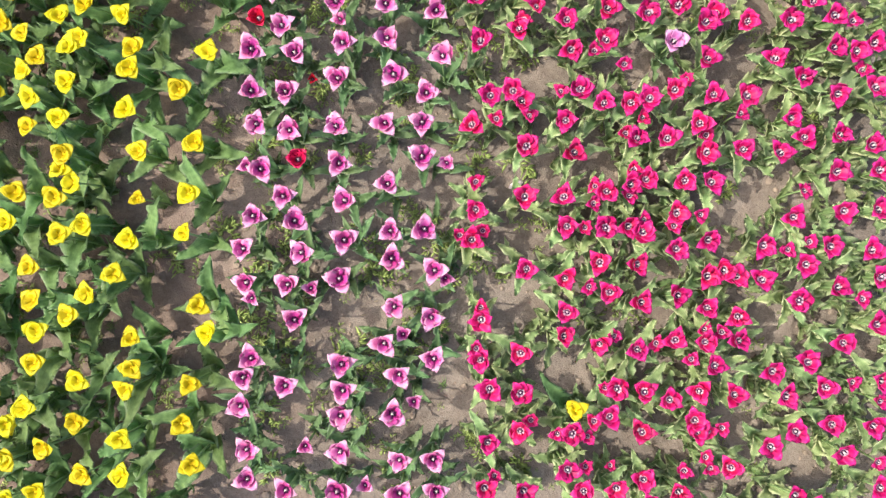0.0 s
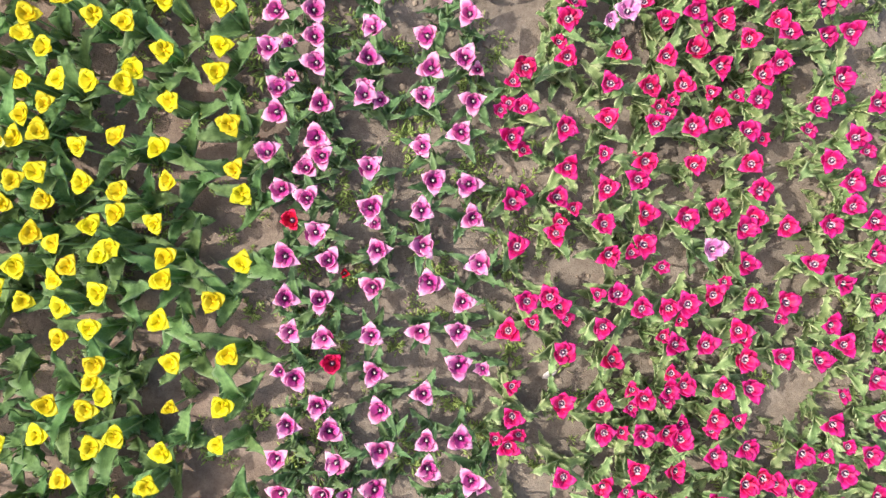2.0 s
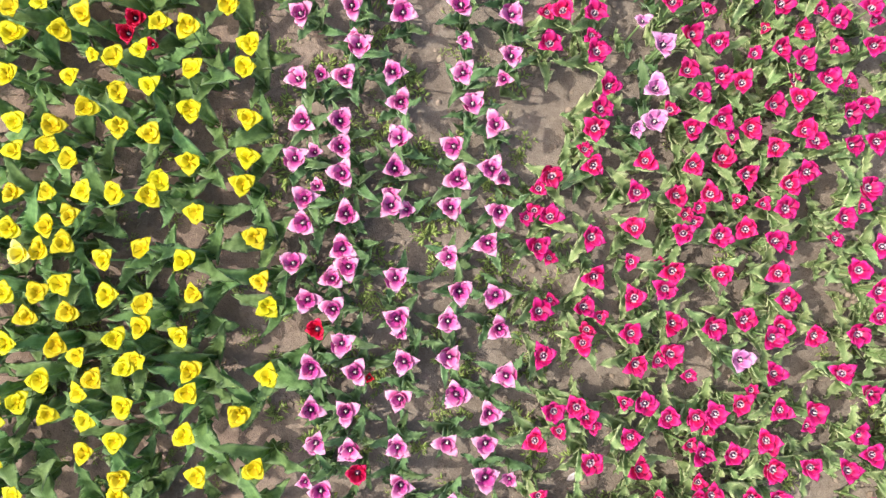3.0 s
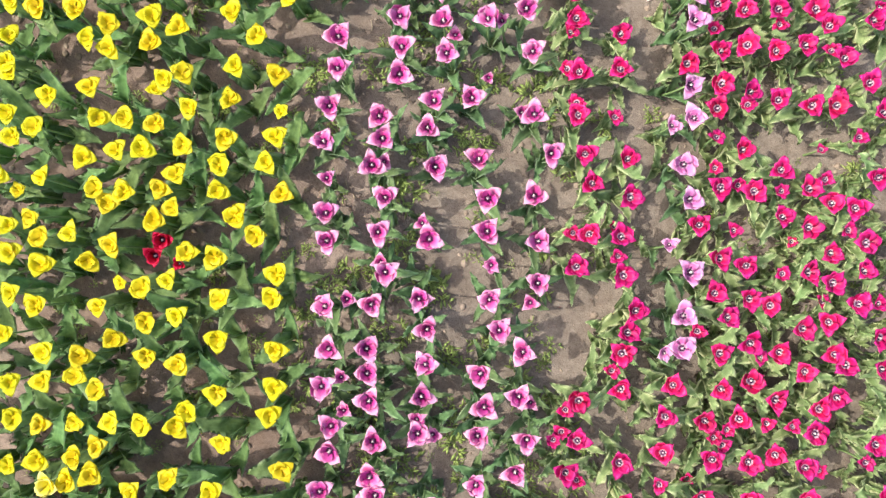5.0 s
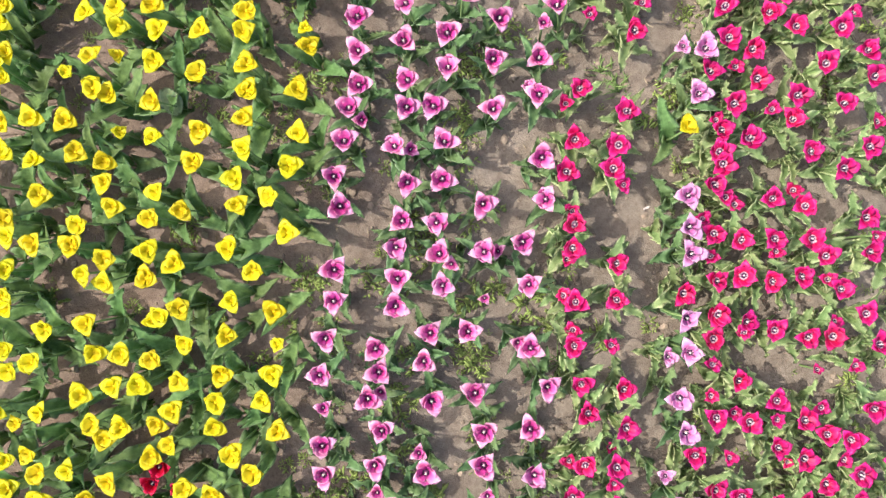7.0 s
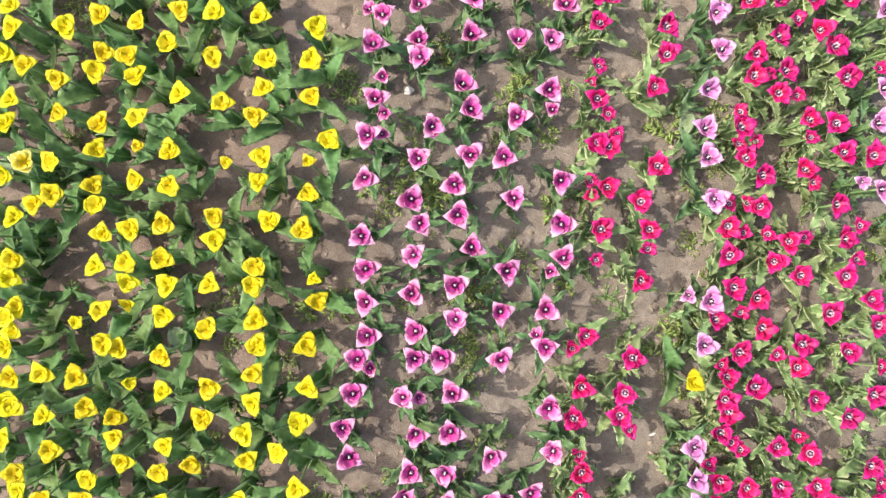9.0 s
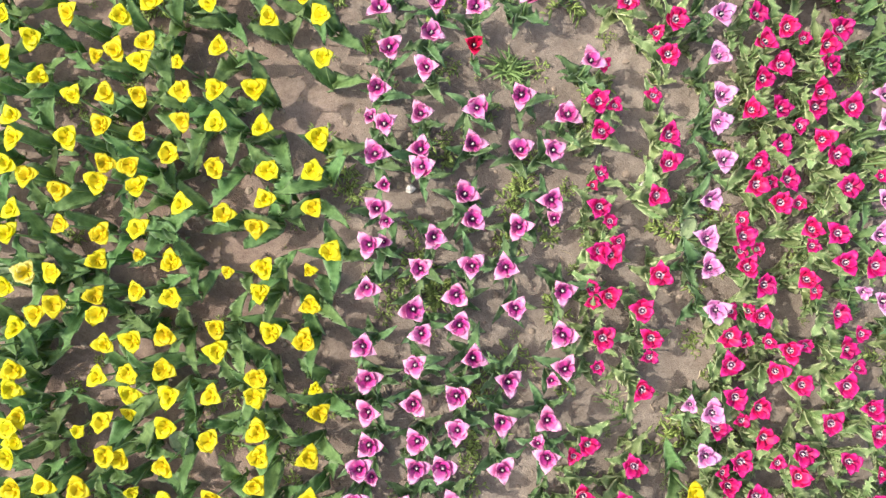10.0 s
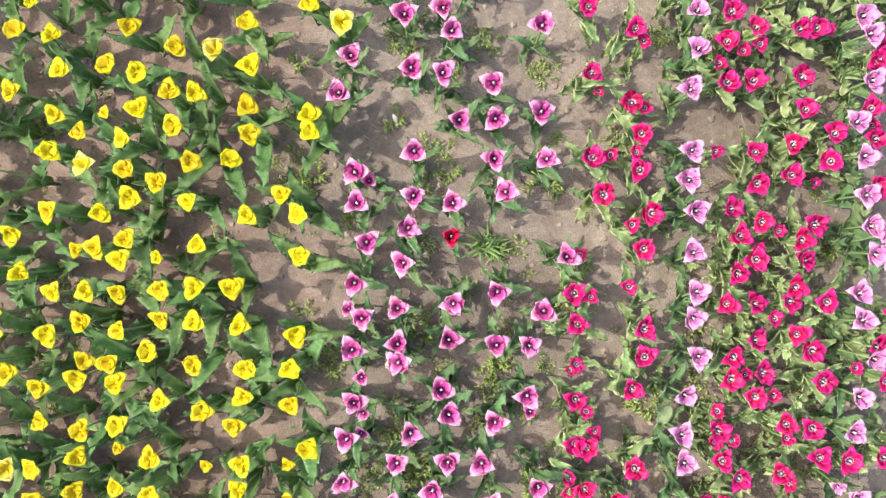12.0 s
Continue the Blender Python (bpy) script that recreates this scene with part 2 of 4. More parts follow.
# ---- the tulip's parts ----
def petal_points(rnd, reach, height, half, flare, tip, hollow=1.0, nu=7, nv=5):
    """A petal from its foot (0) to its tip (1), curved round the cup's axis, which is z; it opens towards +x.
    flare: how far the tip turns outwards, as a part of the reach; tip: how rounded it ends; hollow: how far its rims stand up."""
    u = np.linspace(0, 1, nu)
    r = 0.004 + reach * ((1 - flare) * np.sin(np.minimum(u * 2.1, 1) * math.pi / 2) + flare * u ** 2.2)
    z = height * (np.sin(np.minimum(u * 1.1, 1) * math.pi / 2) ** 1.1 - 0.30 * flare * u ** 4)
    w = half * np.where(u < 0.45, np.sin(math.pi / 2 * (0.22 + 0.78 * u / 0.45)), 1 - np.clip((u - 0.45) / 0.55, 0, 1) ** tip)
    w[-1] = half * 0.05
    bend = rnd.uniform(-0.007, 0.007)
    ph = rnd.uniform(0, 6.28)
    pts = np.zeros((nu, nv, 3))
    for i in range(nu):
        for j in range(nv):
            v = -1 + 2 * j / (nv - 1)
            a = v * min(w[i] / max(r[i] * (0.85 + 0.5 * flare * u[i]), 0.012), 1.25)
            wob = 0.0024 * (0.4 + 0.6 * hollow) * math.sin(7 * u[i] + 3 * v + ph) * u[i]
            # the rims of an opened petal stand up a little, so that it is hollow
            lift = 0.22 * hollow * w[i] * v * v * u[i] * (0.4 + flare)
            pts[i, j] = ((r[i] + wob) * math.cos(a), (r[i] + wob) * math.sin(a) + bend * u[i] ** 2, z[i] + lift + wob)
    return pts


SHAPE = {
    # reach, height, half-width, flare of the outer petals, pointedness
    "yellow": (0.0405, 0.0185, 0.0340, 0.60, 1.7),
    "cream": (0.044, 0.030, 0.0330, 0.55, 1.45),
    "pink": (0.0455, 0.031, 0.0262, 0.62, 2.2),
    "lilac": (0.0465, 0.033, 0.0250, 0.58, 2.5),
    "red": (0.0440, 0.028, 0.0245, 0.58, 2.1),
    "cherry": (0.035, 0.036, 0.0230, 0.46, 1.8),
}
HEIGHT = {"yellow": 0.320, "cream": 0.320, "pink": 0.272, "lilac": 0.265, "red": 0.232, "cherry": 0.212}


def centre_into(bm, colour, k, slot_pistil, slot_anther, slot_hollow):
    """One form: the three-lobed pistil, the hollow round it and a crown of six anthers."""
    sides = 24
    tall = 1.0
    if colour in ("yellow", "cream"):
        k, tall = 0.7 * k, 0.22
    rings = []
    for row in range(7):
        ring = []
        for s in range(sides):
            a = 2 * math.pi * s / sides
            lobe, peak = 0.35 + 1.15 * max(0.0, math.cos(3 * a)) ** 1.5, max(0.0, math.cos(6 * a))
            r, z = ((0.0008, 0.0200), (0.0034 * lobe, 0.0205), (0.0026, 0.0050), (0.0062, 0.0030),
                    (0.0084, 0.003 + 0.0155 * peak), (0.0108, 0.003 + 0.0140 * peak), (0.0118, 0.0015))[row]
            ring.append(bm.verts.new((r * k * math.cos(a), r * k * math.sin(a), z * k * tall)))
        rings.append(ring)
    f = bm.faces.new(rings[0])
    f.material_index = slot_pistil
    for row, (a, c) in enumerate(zip(rings, rings[1:])):
        for s in range(sides):
            f = bm.faces.new((a[s], c[s], c[(s + 1) % sides], a[(s + 1) % sides]))
            f.material_index = slot_pistil if row < 2 else slot_anther if row > 2 and math.cos(6 * (s + 0.5) * 2 * math.pi / sides) > 0.0 else slot_hollow
            f.smooth = True
    return rings[-1] + rings[-1][:1]


def petal_set(rnd, colour, k):
    """Six petals as (points, turn): three outer ones that open wide, three inner ones that keep the cup."""
    reach, height, half, flare, tip = SHAPE[colour]
    hollow = 0.15 if colour == "yellow" else 1.0
    out = []
    for n in range(3):
        f = min(flare * rnd.uniform(0.75, 1.2), 0.8)
        out.append((petal_points(rnd, reach * k * rnd.uniform(0.84, 1.14), height * k * rnd.uniform(0.75, 1.0), half * k * rnd.uniform(0.88, 1.10), f, tip * rnd.uniform(0.8, 1.2), hollow), 120 * n + rnd.uniform(-14, 14)))
    inner, wide, bend = {"yellow": (0.68, 1.05, 0.50), "cream": (0.70, 1.20, 0.45), "red": (0.72, 0.96, 0.34), "lilac": (0.66, 0.90, 0.30)}.get(colour, (0.65, 0.95, 0.26))
    inner *= rnd.uniform(0.86, 1.12)
    for n in range(3):
        out.append((petal_points(rnd, reach * k * inner * rnd.uniform(0.84, 1.14), height * k * rnd.uniform(0.9, 1.08), half * k * wide, bend * rnd.uniform(0.2, 1.5), 2.4, hollow), 60 + 120 * n + rnd.uniform(-16, 16)))
    return out


def leaf_mesh(rnd, name, material, length, half, lift, fall, wave, waves, nu=16, nv=5):
    """A leaf that clasps the stem, rises at lift degrees from upright and bends over to fall degrees.
    wave: how strongly its rims ruffle; waves: how many ruffles lie along a rim."""
    u = np.linspace(0, 1, nu)
    ang = np.radians(lift + (fall - lift) * u ** 1.25)
    step = length / (nu - 1)
    x = 0.004 + np.concatenate([[0], np.cumsum(np.sin((ang[1:] + ang[:-1]) / 2))]) * step
    z = np.concatenate([[0], np.cumsum(np.cos((ang[1:] + ang[:-1]) / 2))]) * step
    side = rnd.uniform(-0.14, 0.14) * length * u ** 2 + 0.03 * wave * length * np.sin(7.0 * u + rnd.uniform(0, 6.28)) * u
    w = half * np.clip(0.30 * (1 - u) ** 2 + np.sin(math.pi * u ** 0.8) ** 0.75 * (1 - 0.25 * u), 0.03, 1.2)
    twist = rnd.uniform(-0.7, 0.7)
    ph = {-1: rnd.uniform(0, 6.28), 1: rnd.uniform(0, 6.28)}
    pace = {-1: waves * rnd.uniform(0.85, 1.2), 1: waves * rnd.uniform(0.85, 1.2)}
    pts = np.zeros((nu, nv, 3))
    for i in range(nu):
        fold = math.radians(50 - 36 * u[i])
        for j in range(nv):
            v = -1 + 2 * j / (nv - 1)
            s = 1 if v > 0 else -1
            ruffle = math.sin(6.283 * pace[s] * u[i] + ph[s] + 1.3 * math.sin(9.0 * u[i] + ph[-s])) * min(1.0, 3 * u[i])
            y = v * w[i] * math.cos(fold * 0.8) * (1 + 0.20 * wave * ruffle * v * v)
            up = abs(v) ** 1.5 * w[i] * math.sin(fold) + 0.42 * wave * half * ruffle * v * v + 0.10 * wave * half * math.sin(11 * u[i] + ph[1])
            # nicks along the rim
            if abs(v) > 0.9:
                y *= 1 + 0.06 * rnd.uniform(-1, 1) * wave
                up += 0.06 * half * wave * rnd.uniform(-1, 1)
            pts[i, j] = (x[i] - up * math.cos(ang[i]), y + side[i], max(z[i] + up * math.sin(ang[i]) + twist * u[i] * v * w[i], -0.002))
    bm = bmesh.new()
    add_sheet(bm, pts, 0.0012)
    return mesh_of(name, bm, material)


LEAVES = {
    # length, half-width, lift, fall, waviness, ruffles along a rim
    "yellow": (0.215, 0.038, 16, 88, 0.95, 3.2),
    "pink": (0.155, 0.0245, 12, 92, 1.30, 4.2),
    "red": (0.148, 0.027, 14, 106, 1.35, 4.4),
}


def make_leaves(kind, count, seed):
    length, half, lift, fall, wave, waves = LEAVES[kind]
    rnd = random.Random(seed)
    return [leaf_mesh(rnd, "leaf", LEAF[kind], length * rnd.uniform(0.78, 1.18), half * rnd.uniform(0.8, 1.2), lift * rnd.uniform(0.6, 1.5), fall * rnd.uniform(0.8, 1.2), wave * rnd.uniform(0.6, 1.4), waves * rnd.uniform(0.8, 1.25)) for _ in range(count)]


LEAF_MESHES = {"yellow": make_leaves("yellow", 9, 11), "pink": make_leaves("pink", 9, 12), "red": make_leaves("red", 11, 13)}
LEAF_MESHES["cream"] = LEAF_MESHES["yellow"]
LEAF_MESHES["lilac"] = LEAF_MESHES["cherry"] = LEAF_MESHES["pink"]
LEAF_COUNT = {"yellow": (3, 4), "cream": (2, 3), "pink": (3, 4), "lilac": (3, 4), "red": (4, 5), "cherry": (1, 2)}
LABEL = {
    "yellow": "bright yellow tulip with broad dark green leaves in soil",
    "cream": "pale cream-yellow fading tulip with broad green leaves",
    "pink": "magenta-pink tulip with pale petal tips and dark centre",
    "lilac": "light lilac-pink tulip with dark centre and grey-green leaves",
    "red": "crimson-red tulip with white-ringed centre and cream-edged leaves",
    "cherry": "deep red stray tulip among paler flowers of the bed",
}
SMALL_LABEL = {
    "yellow": "small half-open yellow tulip on a thin stem",
    "pink": "small purple-pink tulip bloom beside larger ones",
    "lilac": "small lilac-pink tulip bloom at a path's edge",
    "red": "small crimson tulip bloom low between larger ones",
    "cherry": "small deep red tulip bloom among other flowers",
}


def build_tulip(colour, size, seed, variant=0):
    """One tulip at the origin: the stem is the thing itself; leaves and bloom are its parts."""
    rnd = random.Random(seed)
    k = {"full": 1.0, "small": 0.62, "bud": 0.42}[size]
    h = HEIGHT[colour] * {"full": 1.0, "small": 0.88, "bud": 0.52}[size]
    bm = bmesh.new()
    sway = [rnd.uniform(-0.006, 0.006) for _ in range(2)]
    line = [(sway[0] * math.sin(math.pi * q), sway[1] * math.sin(math.pi * q), -0.015 + (h + 0.0142) * q) for q in (0, 0.2, 0.4, 0.6, 0.8, 1.0)]
    add_tube(bm, line, [0.0048, 0.0045, 0.0042, 0.0038, 0.0036, 0.0042], 6)
    root = new(f"{colour}_tulip", mesh_of("tulip_stem", bm, STEM))
    petals = petal_set(rnd, colour, k)
    anther = ANTHER_YELLOW if colour in ("yellow", "cream") else ANTHER
    tip = 17 if colour == "yellow" else 11
    at = pose(0, 0, h, rnd.uniform(-tip, tip), rnd.uniform(-tip, tip), rnd.uniform(0, 120))
    if colour in ("pink", "lilac"):
        bm = bmesh.new()
        centre_into(bm, colour, 0.96 * k, 0, 1, 2)
        bloom = part("bloom", mesh_of("bloom_centre", bm, PISTIL, anther, HOLLOW), root, at)
        for n, (pts, turn) in enumerate(petals):
            bm = bmesh.new()
            add_sheet(bm, pts, 0.0009)
            part("petal", mesh_of("petal", bm, PETAL["pink_inner" if colour == "pink" and n > 2 else colour]), bloom, pose(0, 0, 0, 0, 0, turn))
    else:
        # the petals grow together at a hub on the stem's head
        bm = bmesh.new()
        hub = bm.verts.new((0, 0, -0.002))
        feet = []
        for pts, turn in petals:
            c, s = math.cos(radians(turn)), math.sin(radians(turn))
            feet.append(add_sheet(bm, pts @ np.array([[c, s, 0], [-s, c, 0], [0, 0, 1.0]]), 0.0009, 0))
        feet.append(centre_into(bm, colour, 0.82 * k, 1, 2, 3))
        for foot in feet:
            for a, c in zip(foot, foot[1:]):
                bm.faces.new((hub, a, c))
        part("bloom", mesh_of("bloom", bm, PETAL[colour], ANTHER_YELLOW if colour in ("yellow", "cream") else PISTIL, anther, ANTHER_YELLOW if colour in ("yellow", "cream") else HOLLOW), root, at)
    low, high = LEAF_COUNT[colour]
    if colour == "yellow":
        low, high = (2, 2) if variant < 8 else (3, 4)
    count = {"full": rnd.randint(low, high), "small": 1, "bud": 0}[size]
    first = rnd.uniform(0, 360)
    for n in range(count):
        s = rnd.uniform(0.82, 1.12) * (0.85 if size == "small" else 1.0)
        part("leaf", rnd.choice(LEAF_MESHES[colour]), root, pose(0, 0, 0.012 + (0.050 if colour in ("yellow", "cream") else 0.030) * n, 0, 0, first + n * 360 / max(count, 1) + rnd.uniform(-35, 35)) @ Matrix.Scale(s, 4))
    label = LABEL[colour] if size == "full" else SMALL_LABEL[colour] if size == "small" else "tiny closed red tulip bud close to the soil"
    return tagged(root, label, "tulip", f"{colour} tulips of the field")


STOCK = {}
VARIANTS = {"full": 14, "small": 6, "bud": 2}
plant_rnd = random.Random(77)
JOINED = {}
TUFTS = {"red": [], "pink": []}


def plant(colour, size, x, y, joined=False):
    """Sets a tulip so that its bloom stands over (x, y); joined: as one of many in a single mesh."""
    v = plant_rnd.randrange(VARIANTS[size])
    if colour == "yellow" and size == "full":
        # the bed is lusher where it begins
        lush = plant_rnd.random() < (0.85 if y < 0.6 else 0.55 if y < 1.5 else 0.12)
        v = plant_rnd.randrange(8, 14) if lush else plant_rnd.randrange(8)
    key = (colour, size, v)
    h = HEIGHT[colour] * {"full": 1.0, "small": 0.88, "bud": 0.52}[size]
    scale = plant_rnd.uniform(0.97, 1.03)
    lean, way, turn = radians(abs(plant_rnd.gauss(0, 4.5))), plant_rnd.uniform(0, 2 * math.pi), plant_rnd.uniform(0, 2 * math.pi)
    axis = Vector((-math.sin(way), math.cos(way), 0))
    off = (h + 0.02) * scale * math.sin(lean)
    bx, by = x - off * math.cos(way), y - off * math.sin(way)
    kind = {"red": "red", "pink": "pink", "lilac": "red"}.get(colour)
    if kind and plant_rnd.random() < (0.75 if kind == "red" else 0.85):
        a, d = plant_rnd.uniform(0, 6.283), plant_rnd.uniform(0.015, 0.055)
        TUFTS[kind].append((bx + d * math.cos(a), by + d * math.sin(a)))
    m = Matrix.Translation((bx, by, ground_height(bx, by))) @ Matrix.Rotation(lean, 4, axis) @ Matrix.Rotation(turn, 4, "Z") @ Matrix.Scale(scale, 4)
    if key not in STOCK:
        STOCK[key] = build_tulip(colour, size, 1000 + 37 * len(STOCK), v)
        STOCK[key].matrix_basis = m
        return
    if joined:
        JOINED.setdefault(colour, []).append((STOCK[key], m))
        return
    copy_thing(STOCK[key], m).scale = (scale,) * 3


def join_all(name, pieces, label, category):
    """One mesh of kind stuff from (mesh, matrix) pairs, with their materials and UVs."""
    mats, co, loops, totals, slots, uvs, base = [], [], [], [], [], [], 0
    for me, m in pieces:
        n = len(me.vertices)
        c = np.empty(n * 3)
        me.vertices.foreach_get("co", c)
        mm = np.array(m)
        co.append(c.reshape(-1, 3) @ mm[:3, :3].T + mm[:3, 3])
        li = np.empty(len(me.loops), int)
        me.loops.foreach_get("vertex_index", li)
        loops.append(li + base)
        tot = np.empty(len(me.polygons), int)
        me.polygons.foreach_get("loop_total", tot)
        totals.append(tot)
        mi = np.empty(len(me.polygons), int)
        me.polygons.foreach_get("material_index", mi)
        for mat in me.materials:
            if mat not in mats:
                mats.append(mat)
        slots.append(np.array([mats.index(mat) for mat in me.materials])[mi])
        uv = np.zeros(len(me.loops) * 2)
        if me.uv_layers:
            me.uv_layers[0].data.foreach_get("uv", uv)
        uvs.append(uv)
        base += n
    co, loops, totals = np.concatenate(co), np.concatenate(loops), np.concatenate(totals)
    out = bpy.data.meshes.new(name)
    out.vertices.add(len(co))
    out.vertices.foreach_set("co", co.ravel())
    out.loops.add(len(loops))
    out.loops.foreach_set("vertex_index", loops)
    out.polygons.add(len(totals))
    out.polygons.foreach_set("loop_start", np.concatenate([[0], np.cumsum(totals)[:-1]]))
    for mat in mats:
        out.materials.append(mat)
    out.polygons.foreach_set("material_index", np.concatenate(slots))
    out.uv_layers.new().data.foreach_set("uv", np.concatenate(uvs))
    out.update(calc_edges=True)
    out.shade_smooth()
    return tagged(new(name, out), label, category, kind="stuff")


def finish_joined():
    bpy.context.view_layer.update()
    for colour, plants in JOINED.items():
        pieces = []
        for ob, m in plants:
            back = m @ ob.matrix_world.inverted()
            pieces += [(o.data, back @ o.matrix_world) for o in (ob, *ob.children_recursive)]
        join_all(f"{colour}_tulips", pieces, f"dense mass of {colour} tulips along the bed's outer side", "tulips")


# ---- the ground ----
def ground_height(x, y):
    """Raked, slightly lumpy soil."""
    p = Vector((x, y, 0.0))
    return 0.010 * noise.noise(p * 2.2) + 0.007 * noise.noise(p * 7.0 + Vector((3, 1, 0))) + 0.004 * noise.noise(p * 19.0)


def spread(low, high, step, far):
    """Even steps from low to high, then ever wider ones out to far."""
    mid = list(np.arange(low, high + step / 2, step))
    out, d = [], step
    while high + sum(out) < far:
        d *= 1.5
        out.append(d)
    right = list(high + np.cumsum(out))
    left = list(low - np.cumsum(out))[::-1]
    return left + mid + right


def build_ground():
    xs, ys = spread(-2.3, 1.9, 0.020, 600.0), spread(-1.4, 6.0, 0.020, 600.0)
    verts = []
    for y in ys:
        for x in xs:
            near = -2.4 < x < 2.0 and -1.5 < y < 6.1
            verts.append((x, y, ground_height(x, y) + (0.0028 * noise.noise(Vector((x, y, 2.0)) * 48.0) if near else 0.0)))
    n = len(xs)
    faces = [(j * n + i, j * n + i + 1, (j + 1) * n + i + 1, (j + 1) * n + i) for j in range(len(ys) - 1) for i in range(n - 1)]
    me = bpy.data.meshes.new("ground")
    me.from_pydata(verts, [], faces)
    me.materials.append(SOIL)
    me.shade_smooth()
    return tagged(new("ground", me), "dry grey-brown raked soil of a flower field", "ground", kind="structure")


build_ground()


def lumps(name, count, rnd, low, high, material, flat, label, category):
    """Many small uneven lumps, joined."""
    bm0 = bmesh.new()
    bmesh.ops.create_icosphere(bm0, subdivisions=1, radius=1.0)
    base = np.array([v.co[:] for v in bm0.verts])
    tri = [[v.index for v in f.verts] for f in bm0.faces]
    bm0.free()
    verts, faces = [], []
    for _ in range(count):
        x, y = rnd.uniform(-2.05, 1.75), rnd.uniform(-1.2, 5.7)
        r = low + (high - low) * rnd.random() ** 3
        pts = base * np.array([[rnd.uniform(0.7, 1.3) for _ in range(3)] for _ in base]) * (r, r * rnd.uniform(0.7, 1.2), r * flat)
        a = rnd.uniform(0, 6.28)
        c, s = math.cos(a), math.sin(a)
        pts = pts @ np.array([[c, s, 0], [-s, c, 0], [0, 0, 1]]) + (x, y, ground_height(x, y) + 0.2 * r)
        faces += [[len(verts) + i for i in t] for t in tri]
        verts += pts.tolist()
    me = bpy.data.meshes.new(name)
    me.from_pydata(verts, [], faces)
    me.materials.append(material)
    return tagged(new(name, me), label, category, kind="stuff")


lumps("soil_clods", 6400, random.Random(5), 0.002, 0.017, CLOD, 0.6, "small crumbly clods of dry brown soil", "soil")

# ---- the beds: the blooms' places in millimetres, drill by drill ----
def drill(colour, size, *places, joined=False):
    for x, y in places:
        plant(colour, size, x / 1000.0, y / 1000.0, joined)


drill("yellow", "full", (-1746, 1841), (-1754, 2473), (-1754, 2729), (-1754, 2958), (-1752, 3048), (-1754, 3205), (-1742, 3289), (-1752, 3444), (-1734, 4222))
drill("yellow", "full", (-1538, 558), (-1642, 595), (-1555, 667), (-1673, 787), (-1594, 874), (-1571, 950), (-1672, 951), (-1561, 1090), (-1649, 1161), (-1533, 1165), (-1642, 1274), (-1636, 1416), (-1635, 1513), (-1656, 1664), (-1637, 1800), (-1643, 1888), (-1535, 1900), (-1669, 1952), (-1639, 2087), (-1661, 2253), (-1624, 2365), (-1642, 2647), (-1626, 2809), (-1647, 2922), (-1531, 3052), (-1643, 3067), (-1682, 3630), (-1616, 3665), (-1609, 3774), (-1577, 3929), (-1586, 4047), (-1697, 4096), (-1558, 4225), (-1538, 4366), (-1664, 4433), (-1682, 4564), (-1547, 4641), (-1554, 4841), (-1534, 4974), (-1673, 5049))
drill("yellow", "full", (-1540, 5243), (-1656, 5259))
drill("yellow", "full", (-1411, -786), (-1504, -678), (-1380, -635), (-1494, -562), (-1432, -503), (-1402, -352), (-1394, -245), (-1403, -144), (-1421, -33), (-1489, 117), (-1460, 213), (-1408, 428), (-1417, 538), (-1432, 622), (-1389, 669), (-1428, 742), (-1505, 783), (-1471, 885), (-1489, 976), (-1478, 1113), (-1456, 1202), (-1527, 1278), (-1407, 1286), (-1454, 1390), (-1527, 1432), (-1512, 1497), (-1401, 1556), (-1448, 1656), (-1481, 1811), (-1402, 1861), (-1421, 2000), (-1367, 2034), (-1457, 2050), (-1494, 2149), (-1392, 2172), (-1362, 2278), (-1455, 2283), (-1475, 2380), (-1418, 2515), (-1478, 2546))
drill("yellow", "full", (-1422, 2597), (-1517, 2638), (-1503, 2712), (-1384, 2767), (-1408, 2848), (-1412, 2917), (-1505, 2950), (-1401, 3143), (-1444, 3159), (-1450, 3267), (-1473, 3417), (-1365, 3435), (-1443, 3526), (-1471, 3622), (-1483, 3692), (-1465, 3810), (-1456, 3898), (-1455, 4073), (-1431, 4139), (-1447, 4261), (-1424, 4370), (-1389, 4515), (-1378, 4635), (-1439, 4905), (-1513, 5126))
drill("yellow", "full", (-1248, -726), (-1273, -554), (-1259, -415), (-1296, -195), (-1226, -124), (-1318, 72), (-1243, 103), (-1329, 197), (-1268, 244), (-1313, 286), (-1301, 341), (-1319, 464), (-1286, 581), (-1290, 704), (-1243, 732), (-1312, 797), (-1226, 834), (-1214, 910), (-1333, 944), (-1341, 1057), (-1222, 1095), (-1198, 1265), (-1305, 1275), (-1297, 1496), (-1300, 1604), (-1301, 1718), (-1218, 1740), (-1264, 1946), (-1199, 1980), (-1250, 2045), (-1192, 2090), (-1303, 2176), (-1265, 2262), (-1228, 2409), (-1277, 2528), (-1273, 2620), (-1268, 2730), (-1240, 2813), (-1248, 2994), (-1251, 3115))
drill("yellow", "full", (-1241, 3248), (-1225, 3351), (-1357, 3366), (-1248, 3442), (-1347, 3534), (-1236, 3556), (-1215, 3687), (-1328, 3708), (-1218, 3799), (-1322, 3908), (-1334, 4059), (-1349, 4127), (-1211, 4164), (-1307, 4233), (-1315, 4364), (-1306, 4472), (-1290, 4544), (-1263, 4680), (-1292, 4785), (-1295, 4885), (-1240, 4983), (-1245, 5107), (-1340, 5134), (-1268, 5260))
